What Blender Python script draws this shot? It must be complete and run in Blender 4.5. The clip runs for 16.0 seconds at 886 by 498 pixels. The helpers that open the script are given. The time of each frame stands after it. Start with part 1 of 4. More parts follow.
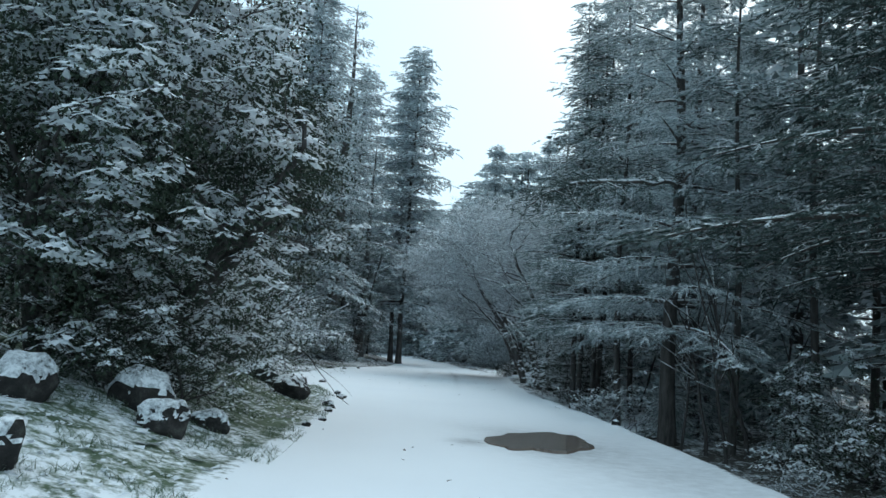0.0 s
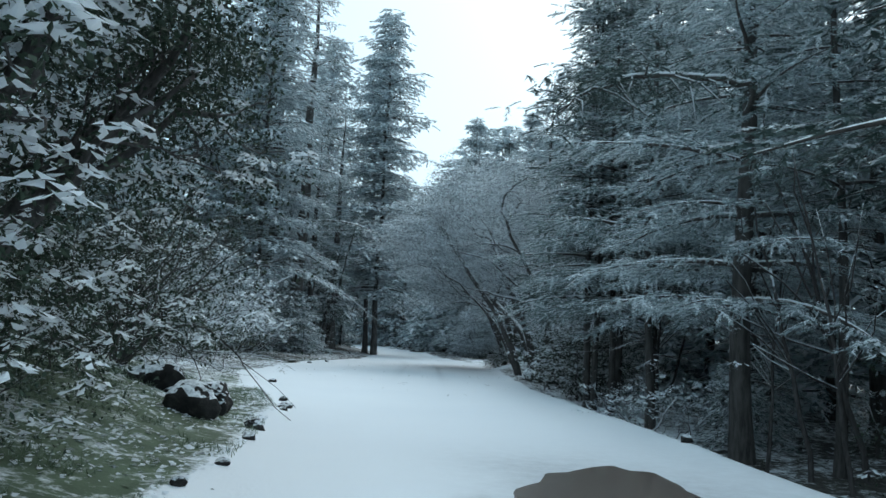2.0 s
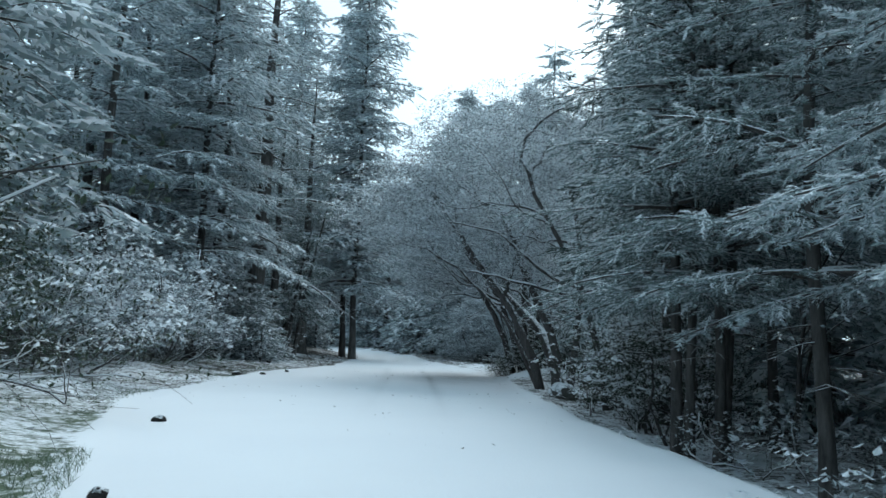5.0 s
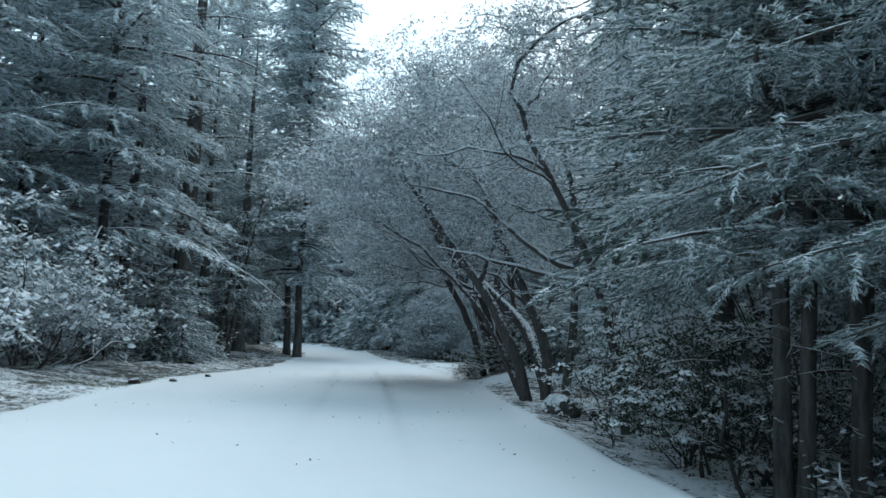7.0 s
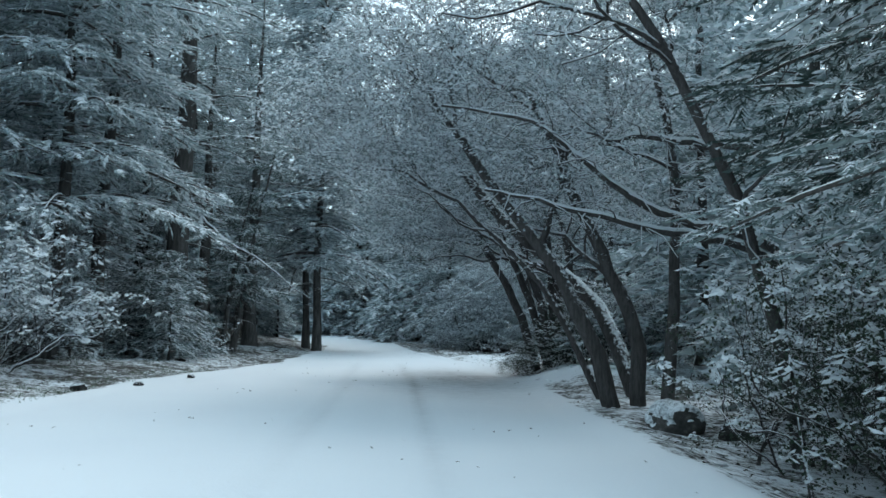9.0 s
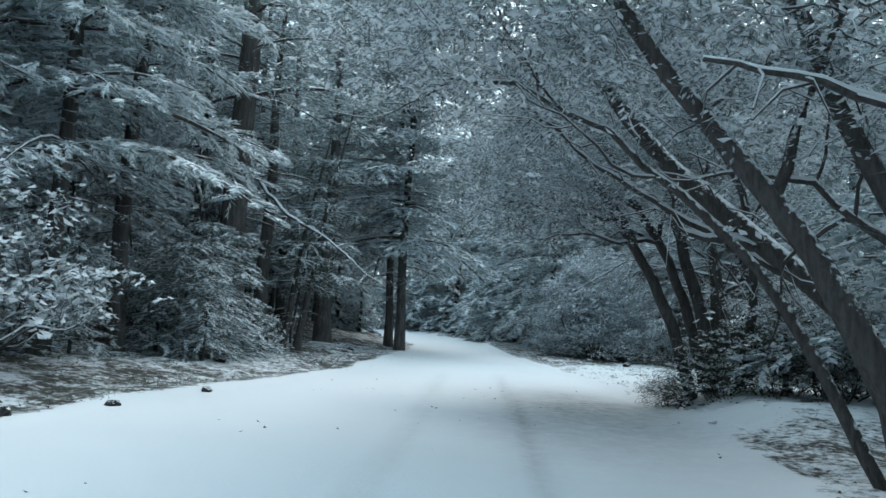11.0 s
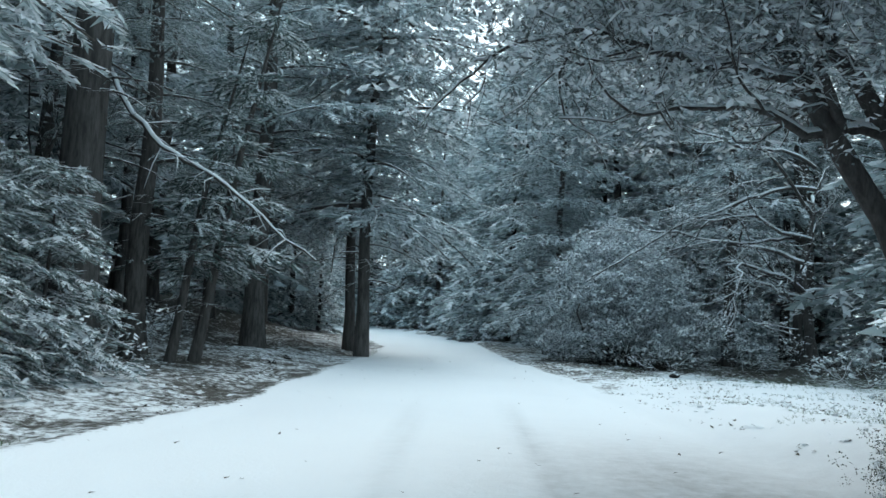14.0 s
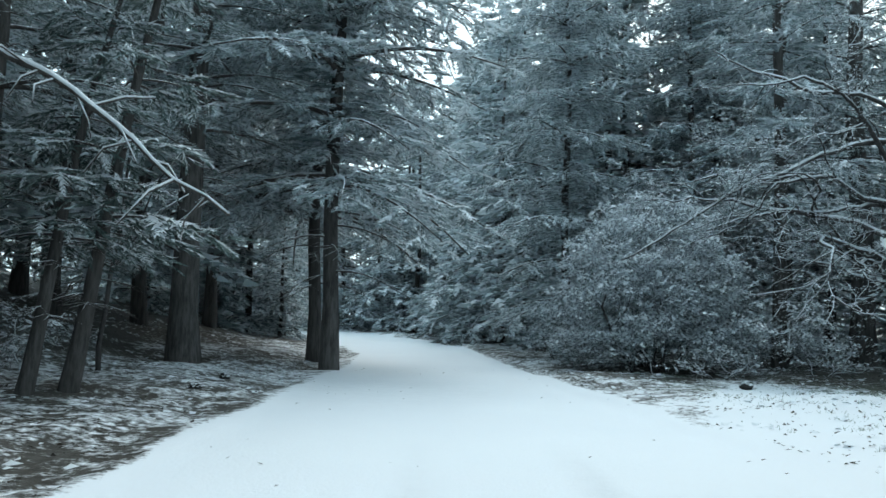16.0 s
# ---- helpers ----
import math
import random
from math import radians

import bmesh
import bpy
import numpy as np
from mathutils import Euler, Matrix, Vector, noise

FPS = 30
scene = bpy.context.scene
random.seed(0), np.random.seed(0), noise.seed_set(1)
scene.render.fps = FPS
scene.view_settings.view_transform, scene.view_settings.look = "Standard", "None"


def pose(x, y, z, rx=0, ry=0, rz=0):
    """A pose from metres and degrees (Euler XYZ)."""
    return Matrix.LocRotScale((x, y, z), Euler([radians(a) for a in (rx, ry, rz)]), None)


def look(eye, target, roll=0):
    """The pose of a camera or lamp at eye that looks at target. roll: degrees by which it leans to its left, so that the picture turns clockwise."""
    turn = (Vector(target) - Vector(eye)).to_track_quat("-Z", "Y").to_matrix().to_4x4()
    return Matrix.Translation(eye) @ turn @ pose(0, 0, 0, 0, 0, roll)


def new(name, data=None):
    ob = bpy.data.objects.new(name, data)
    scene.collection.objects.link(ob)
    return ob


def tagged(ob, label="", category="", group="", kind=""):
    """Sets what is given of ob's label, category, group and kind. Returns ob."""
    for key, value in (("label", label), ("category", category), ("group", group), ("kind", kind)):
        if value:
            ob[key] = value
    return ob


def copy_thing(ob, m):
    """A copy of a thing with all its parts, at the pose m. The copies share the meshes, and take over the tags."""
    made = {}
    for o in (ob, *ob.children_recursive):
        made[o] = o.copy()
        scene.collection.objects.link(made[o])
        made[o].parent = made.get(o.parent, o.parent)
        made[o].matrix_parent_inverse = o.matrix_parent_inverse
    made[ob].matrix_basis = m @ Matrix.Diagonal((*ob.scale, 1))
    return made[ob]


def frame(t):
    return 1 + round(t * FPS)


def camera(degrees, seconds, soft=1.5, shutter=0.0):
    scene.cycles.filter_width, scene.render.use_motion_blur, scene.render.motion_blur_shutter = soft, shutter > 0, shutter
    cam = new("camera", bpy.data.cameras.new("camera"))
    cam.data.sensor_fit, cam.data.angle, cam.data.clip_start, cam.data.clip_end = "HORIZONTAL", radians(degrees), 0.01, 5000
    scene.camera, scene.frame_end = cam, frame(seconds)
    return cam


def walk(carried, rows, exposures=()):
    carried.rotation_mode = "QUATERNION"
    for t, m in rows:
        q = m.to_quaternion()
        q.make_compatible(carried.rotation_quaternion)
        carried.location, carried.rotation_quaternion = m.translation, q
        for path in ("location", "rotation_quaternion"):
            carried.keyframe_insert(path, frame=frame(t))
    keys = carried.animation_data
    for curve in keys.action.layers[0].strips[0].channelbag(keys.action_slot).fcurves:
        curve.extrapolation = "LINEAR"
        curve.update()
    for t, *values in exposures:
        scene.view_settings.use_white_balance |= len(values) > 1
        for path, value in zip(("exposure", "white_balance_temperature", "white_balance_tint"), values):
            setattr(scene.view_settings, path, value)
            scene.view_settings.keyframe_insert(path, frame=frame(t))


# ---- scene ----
cam = camera(58.7, 16.0)
PATH = [
    (0, (0.434, 3.462, 1.151), (0.395, 5.444, 1.417), 4.2),
    (0.5, (0.425, 4.741, 1.149), (0.385, 6.724, 1.406), 4.2),
    (1, (0.359, 6.107, 1.156), (0.339, 8.09, 1.413), 4.1),
    (1.5, (0.285, 7.39, 1.151), (0.299, 9.373, 1.41), 3.9),
    (2, (0.262, 8.665, 1.146), (0.286, 10.65, 1.389), 3.0),
    (2.5, (0.217, 10.002, 1.166), (0.262, 11.986, 1.408), 3.0),
    (3, (0.195, 11.405, 1.186), (0.244, 13.39, 1.428), 3.0),
    (3.5, (0.084, 12.732, 1.175), (0.149, 14.716, 1.421), 3.3),
    (5.8, (0.121, 18.745, 1.359), (0.186, 20.73, 1.596), 1.9),
    (6, (0.126, 19.294, 1.373), (0.208, 21.279, 1.608), 2.1),
    (6.5, (0.116, 20.619, 1.416), (0.291, 22.597, 1.652), 1.7),
    (7, (0.196, 21.767, 1.41), (0.375, 23.746, 1.642), 2.1),
    (7.5, (0.236, 23.054, 1.398), (0.42, 25.032, 1.626), 2.0),
    (8, (0.273, 24.337, 1.373), (0.463, 26.317, 1.578), 1.9),
    (8.5, (0.324, 25.528, 1.353), (0.497, 27.51, 1.558), 1.4),
    (9, (0.363, 26.843, 1.303), (0.471, 28.829, 1.511), 1.1),
    (9.5, (0.362, 28.058, 1.273), (0.369, 30.047, 1.481), 1.1),
    (9.7, (0.384, 28.5, 1.279), (0.362, 30.489, 1.483), 1.3),
    (11.8, (0.083, 35.363, 1.524), (-0.07, 37.348, 1.711), 3.9),
    (12, (0.068, 35.917, 1.519), (-0.083, 37.902, 1.705), 3.9),
    (12.5, (0.071, 37.275, 1.505), (-0.061, 39.263, 1.686), 3.3),
    (13, (0.028, 38.749, 1.502), (-0.05, 40.739, 1.683), 2.8),
    (13.5, (-0.068, 40.174, 1.482), (-0.146, 42.164, 1.666), 2.7),
    (14, (-0.178, 41.474, 1.487), (-0.26, 43.464, 1.669), 2.8),
    (14.5, (-0.277, 42.915, 1.538), (-0.361, 44.905, 1.716), 2.2),
    (15, (-0.434, 44.405, 1.526), (-0.51, 46.395, 1.707), 1.7),
    (15.5, (-0.615, 45.735, 1.488), (-0.669, 47.726, 1.673), 1.6),
    (16, (-0.78, 47.128, 1.452), (-0.795, 49.119, 1.639), 1.4),
]
EXPOSURES = [(0.0, -0.10, 6550, 10), (3.5, 0.03, 6500, 10), (7.0, 0.14, 6480, 10), (8.5, 0.23, 6520, 10), (9.5, 0.34, 6600, 10), (12.0, 0.57, 6760, 10), (14.0, 0.63, 6800, 10), (16.0, 0.63, 6900, 10)]
walk(cam, [(t, look(eye, target, roll)) for t, eye, target, roll in PATH], EXPOSURES)

# ---- world and light ----
world = bpy.data.worlds.new("overcast_sky")
scene.world = world
world.use_nodes = True
wn, wl = world.node_tree.nodes, world.node_tree.links
sky = wn.new("ShaderNodeTexSky")
sky.sky_type = "NISHITA"
sky.sun_disc = False
sky.sun_elevation, sky.sun_rotation = radians(38), radians(20)
sky.air_density, sky.dust_density, sky.ozone_density = 1.0, 4.0, 1.0
grey = wn.new("ShaderNodeMix")
grey.data_type = "RGBA"
grey.inputs[0].default_value = 0.86
grey.inputs[7].default_value = (6.2, 8.8, 10.4, 1)
wl.new(sky.outputs[0], grey.inputs[6])
wl.new(grey.outputs[2], wn["Background"].inputs[0])
wn["Background"].inputs[1].default_value = 0.13
sun_data = bpy.data.lights.new("sun", "SUN")
sun_data.energy, sun_data.angle, sun_data.color = 1.3, radians(50), (0.97, 0.98, 0.95)
sun = new("sun", sun_data)
sun.matrix_basis = look((0, 0, 60), (math.sin(radians(200)) * 40, -math.cos(radians(20)) * 40, 12))


# ---- materials ----
def material(name, rough=0.8):
    m = bpy.data.materials.new(name)
    m.use_nodes = True
    n, l = m.node_tree.nodes, m.node_tree.links
    b = n["Principled BSDF"]
    b.inputs["Roughness"].default_value = rough
    b.inputs["Specular IOR Level"].default_value = 0.25
    return m, n, l, b


def noise_node(n, l, scale, detail=4.0, rough=0.6, coords="Object", stretch=None):
    tc = n.new("ShaderNodeTexCoord")
    t = n.new("ShaderNodeTexNoise")
    t.inputs["Scale"].default_value, t.inputs["Detail"].default_value, t.inputs["Roughness"].default_value = scale, detail, rough
    if stretch:
        mp = n.new("ShaderNodeMapping")
        mp.inputs["Scale"].default_value = stretch
        l.new(tc.outputs[coords], mp.inputs[0])
        l.new(mp.outputs[0], t.inputs["Vector"])
    else:
        l.new(tc.outputs[coords], t.inputs["Vector"])
    return t.outputs[0]


def ramp(n, l, src, stops):
    r = n.new("ShaderNodeValToRGB")
    e = r.color_ramp.elements
    while len(e) < len(stops):
        e.new(0.5)
    for k, (at, c) in zip(e, stops):
        k.position, k.color = at, (*c, 1) if len(c) == 3 else c
    l.new(src, r.inputs[0])
    return r.outputs[0]


def mix(n, l, fac, a, b, mode="MIX"):
    m = n.new("ShaderNodeMix")
    m.data_type, m.blend_type = "RGBA", mode
    for sock, v in ((m.inputs[0], fac), (m.inputs[6], a), (m.inputs[7], b)):
        if isinstance(v, (int, float)):
            sock.default_value = v
        elif isinstance(v, tuple):
            sock.default_value = (*v, 1)
        else:
            l.new(v, sock)
    return m.outputs[2]


def calc(n, l, op, a, b=0.0, c=0.0):
    m = n.new("ShaderNodeMath")
    m.operation = op
    for sock, v in zip(m.inputs, (a, b, c)):
        if isinstance(v, (int, float)):
            sock.default_value = v
        else:
            l.new(v, sock)
    return m.outputs[0]


def bump(n, l, b, height, strength=0.5, dist=0.02):
    k = n.new("ShaderNodeBump")
    k.inputs["Strength"].default_value, k.inputs["Distance"].default_value = strength, dist
    l.new(height, k.inputs["Height"])
    l.new(k.outputs[0], b.inputs["Normal"])


SNOW_A, SNOW_B = (0.82, 0.86, 0.89), (0.68, 0.73, 0.77)


def glow_through(n, l, b, share):
    """Thin leaves and loose snow pass part of the daylight."""
    thin = n.new("ShaderNodeBsdfTranslucent")
    both = n.new("ShaderNodeMixShader")
    both.inputs[0].default_value = share
    l.new(b.inputs["Base Color"].links[0].from_socket, thin.inputs[0])
    l.new(b.outputs[0], both.inputs[1])
    l.new(thin.outputs[0], both.inputs[2])
    out = next(q for q in n if q.type == "OUTPUT_MATERIAL")
    l.new(both.outputs[0], out.inputs[0])


def snow_material(name, scale):
    m, n, l, b = material(name, 0.7)
    g = n.new("ShaderNodeNewGeometry")
    l.new(mix(n, l, g.outputs["Random Per Island"], SNOW_A, SNOW_B), b.inputs["Base Color"])
    bump(n, l, b, noise_node(n, l, scale, 3), 0.4, 0.01)
    glow_through(n, l, b, 0.25)
    return m


SNOW = snow_material("loose_snow", 30)


def leaf_material(name, a, b_col, c_col, rough=0.55, thin=0.35):
    m, n, l, b = material(name, rough)
    g = n.new("ShaderNodeNewGeometry")
    big = noise_node(n, l, 0.9, 2)
    col = ramp(n, l, g.outputs["Random Per Island"], [(0.0, a), (0.6, b_col), (1.0, c_col)])
    l.new(mix(n, l, big, col, mix(n, l, 1.0, col, (0.6, 0.7, 0.75), "MULTIPLY")), b.inputs["Base Color"])
    glow_through(n, l, b, thin)
    return m


NEEDLE = leaf_material("frosted_cedar_needles", (0.045, 0.075, 0.066), (0.15, 0.195, 0.182), (0.50, 0.56, 0.56))
# Snow-laden needles, paled further in place of haze between the trees.
LADEN = leaf_material("hazed_snowy_needles", (0.20, 0.245, 0.243), (0.50, 0.56, 0.56), (0.81, 0.85, 0.87), thin=0.45)
FROST = leaf_material("rime_frosted_needles", (0.09, 0.125, 0.118), (0.28, 0.33, 0.32), (0.64, 0.70, 0.71), thin=0.4)
# Needles with little frost; the wood's shade is also put into their colour.
SHADED = leaf_material("shade_dark_needles", (0.030, 0.052, 0.045), (0.075, 0.105, 0.095), (0.22, 0.26, 0.26))
HOLM = leaf_material("holm_oak_leaves", (0.018, 0.032, 0.020), (0.036, 0.055, 0.034), (0.085, 0.11, 0.075), 0.5, 0.12)
# Frost on the leaves, with the pallor of distant haze put into the colour.
OAKLEAF = leaf_material("hazed_frosted_oak_leaves", (0.13, 0.148, 0.145), (0.37, 0.41, 0.42), (0.75, 0.80, 0.82), thin=0.45)
GRASS = leaf_material("wet_grass", (0.06, 0.10, 0.05), (0.13, 0.18, 0.11), (0.42, 0.47, 0.42))
LITTER = leaf_material("leaf_litter", (0.035, 0.030, 0.026), (0.07, 0.060, 0.050), (0.13, 0.115, 0.095), 0.8)


def bark_material(name, dark, light, scale, snowy):
    m, n, l, b = material(name, 0.9)
    ridges = noise_node(n, l, scale, 6, 0.65, stretch=(1, 1, 0.18))
    col = ramp(n, l, ridges, [(0.38, dark), (0.64, light)])
    patch = noise_node(n, l, 2.2, 3)
    col = mix(n, l, calc(n, l, "MULTIPLY", patch, 0.5), col, (light[0] * 1.1, light[1] * 1.15, light[2] * 1.1))
    if snowy:
        g = n.new("ShaderNodeNewGeometry")
        sep = n.new("ShaderNodeSeparateXYZ")
        l.new(g.outputs["Normal"], sep.inputs[0])
        grain = noise_node(n, l, 14, 3)
        up = calc(n, l, "ADD", sep.outputs[2], calc(n, l, "MULTIPLY", calc(n, l, "SUBTRACT", grain, 0.5), 1.2))
        col = mix(n, l, ramp(n, l, up, [(0.45, (0, 0, 0)), (0.62, (1, 1, 1))]), col, SNOW_A)
    l.new(col, b.inputs["Base Color"])
    bump(n, l, b, ridges, 0.9, 0.03)
    return m


CEDAR_BARK = bark_material("cedar_bark", (0.016, 0.015, 0.016), (0.098, 0.091, 0.089), 11, False)
OAK_BARK = bark_material("oak_bark", (0.028, 0.026, 0.027), (0.090, 0.083, 0.083), 22, True)
BOUGH_BARK = bark_material("bough_bark", (0.036, 0.033, 0.032), (0.10, 0.09, 0.085), 20, True)


def ground_material():
    m, n, l, b = material("snowy_ground", 0.75)
    at = n.new("ShaderNodeAttribute")
    at.attribute_name = "cover"
    sep = n.new("ShaderNodeSeparateColor")
    l.new(at.outputs["Color"], sep.inputs[0])
    cover, thin, green = sep.outputs[0], sep.outputs[1], sep.outputs[2]
    fine, mid, big = noise_node(n, l, 9, 6, 0.7), noise_node(n, l, 2.2, 5, 0.65), noise_node(n, l, 0.35, 3)
    litter = ramp(n, l, fine, [(0.3, (0.030, 0.028, 0.025)), (0.55, (0.075, 0.072, 0.064)), (0.8, (0.15, 0.147, 0.137))])
    grass = ramp(n, l, mid, [(0.3, (0.045, 0.075, 0.042)), (0.7, (0.12, 0.17, 0.105))])
    soil = mix(n, l, green, litter, grass)
    blend = calc(n, l, "ADD", calc(n, l, "MULTIPLY", fine, 0.55), calc(n, l, "MULTIPLY", mid, 0.45))
    edge = calc(n, l, "ADD", calc(n, l, "SUBTRACT", blend, 0.5), calc(n, l, "SUBTRACT", cover, 0.5))
    white = ramp(n, l, edge, [(0.0, (0, 0, 0)), (0.12, (1, 1, 1))])
    snow = mix(n, l, big, SNOW_A, (0.76, 0.80, 0.845))
    # Mottled grey that the second channel mixes into the white.
    wet = ramp(n, l, noise_node(n, l, 5, 5, 0.7), [(0.35, (0.27, 0.285, 0.30)), (0.7, (0.52, 0.55, 0.58))])
    snow = mix(n, l, thin, snow, wet)
    l.new(mix(n, l, white, soil, snow), b.inputs["Base Color"])
    h = calc(n, l, "ADD", calc(n, l, "MULTIPLY", noise_node(n, l, 26, 4), 0.4), calc(n, l, "MULTIPLY", fine, calc(n, l, "SUBTRACT", 1.2, white)))
    bump(n, l, b, h, 0.5, 0.03)
    return m


GROUND = ground_material()


def rock_material(name, pale):
    m, n, l, b = material(name, 0.9)
    f = noise_node(n, l, 7, 7, 0.7)
    col = ramp(n, l, f, [(0.3, (0.012 * pale, 0.012 * pale, 0.012 * pale)), (0.55, (0.032 * pale, 0.031 * pale, 0.030 * pale)), (0.78, (0.10 * pale, 0.10 * pale, 0.092 * pale))])
    l.new(col, b.inputs["Base Color"])
    bump(n, l, b, f, 0.9, 0.05)
    return m


ROCK = rock_material("lichened_rock", 1.0)
GREY_ROCK = rock_material("grey_rock", 2.6)


def crust_material():
    """Thin snow on stone, pocked where moss and stone show through."""
    m, n, l, b = material("pocked_snow", 0.75)
    pits = calc(n, l, "ADD", calc(n, l, "MULTIPLY", noise_node(n, l, 22, 5, 0.7), 0.6), calc(n, l, "MULTIPLY", noise_node(n, l, 6, 3), 0.4))
    l.new(ramp(n, l, pits, [(0.36, (0.07, 0.08, 0.07)), (0.46, (0.48, 0.52, 0.55)), (0.56, SNOW_A)]), b.inputs["Base Color"])
    bump(n, l, b, pits, 0.8, 0.04)
    return m


CRUST = crust_material()


def puddle_material():
    m, n, l, b = material("muddy_water", 0.16)
    f = noise_node(n, l, 3, 4)
    l.new(ramp(n, l, f, [(0.3, (0.13, 0.10, 0.085)), (0.7, (0.20, 0.165, 0.14))]), b.inputs["Base Color"])
    b.inputs["Specular IOR Level"].default_value = 0.3
    bump(n, l, b, noise_node(n, l, 22, 3), 0.08, 0.01)
    return m


PUDDLE = puddle_material()

# ---- plan of the ground ----
LATTICE = np.random.RandomState(5).rand(128, 128)


def value_noise(x, y):
    xi, yi = np.floor(x).astype(int), np.floor(y).astype(int)
    fx, fy = x - xi, y - yi
    fx, fy = fx * fx * (3 - 2 * fx), fy * fy * (3 - 2 * fy)
    a, b = LATTICE[xi % 128, yi % 128], LATTICE[(xi + 1) % 128, yi % 128]
    c, d = LATTICE[xi % 128, (yi + 1) % 128], LATTICE[(xi + 1) % 128, (yi + 1) % 128]
    return (a * (1 - fx) + b * fx) * (1 - fy) + (c * (1 - fx) + d * fx) * fy


def rough(x, y, size, octaves=4):
    out, amp, total = 0, 1.0, 0
    for k in range(octaves):
        out = out + amp * value_noise(x / size * 2**k + 17.3 * k, y / size * 2**k + 5.1 * k)
        total, amp = total + amp, amp * 0.55
    return out / total - 0.5


def smooth(v):
    v = np.clip(v, 0, 1)
    return v * v * (3 - 2 * v)


EDGE_Y = (0, 10, 16, 21, 26, 31, 44, 48, 52, 60, 70, 76, 82, 92, 100, 108, 123, 150, 400)
EDGE_L = (-1.1, -1.1, -1.35, -1.85, -3.3, -4.9, -4.9, -4.0, -3.3, -3.4, -3.3, -3.7, -5.0, -9.0, -14, -20, -36, -70, -400)
EDGE_R = (3.9, 3.8, 3.7, 3.5, 3.2, 2.9, 3.0, 3.3, 2.9, 2.1, 0.95, 0.45, -0.2, -2.6, -5.6, -10, -22, -50, -350)


def road_edges(y):
    return np.interp(y, EDGE_Y, EDGE_L), np.interp(y, EDGE_Y, EDGE_R)


def heights(x, y):
    left, right = road_edges(y)
    z = np.interp(y, (-50, 0, 16, 47, 70, 107, 150, 400), (-0.3, -0.2, 0.0, 0.13, 0.15, 0.62, 0.9, 2.5))
    ol, orr = np.maximum(left - x, 0), np.maximum(x - right, 0)
    off = np.maximum(ol, orr)
    z = z + np.interp(y, (0, 22, 30, 48, 60, 90), (0.8, 0.7, 0.3, 0.25, 0.3, 0.5)) * smooth(ol / 3.5)
    z = z + np.interp(y, (0, 46, 58, 80, 110), (0.09, 0.09, 0.23, 0.23, 0.12)) * np.clip(ol - 4, 0, 14) + 0.09 * np.clip(ol - 18, 0, 26)
    z = z + np.interp(y, (0, 12, 30, 36, 41, 45, 50, 55, 62), (-0.6, -0.55, -0.45, -0.15, 0.05, 0.38, 0.42, 0.2, 0.12)) * smooth(orr / 1.6)
    z = z + 0.02 * np.clip(orr - 3, 0, 60)
    z = z + 0.05 * np.exp(-(((off - 0.25) / 0.25) ** 2)) * (off > 0)
    calm = smooth(off / 0.8)
    return z + calm * (0.30 * rough(x, y, 3.0) + 0.10 * rough(x, y, 0.6, 3)) + 0.05 * rough(x, y, 2.5, 2)


def gz(x, y):
    return float(heights(np.array([float(x)]), np.array([float(y)]))[0])


def link_mesh(name, me, mat, parent=None, label=""):
    me.materials.append(mat)
    ob = new(name, me)
    ob.parent = parent
    if label:
        tagged(ob, label)
    return ob


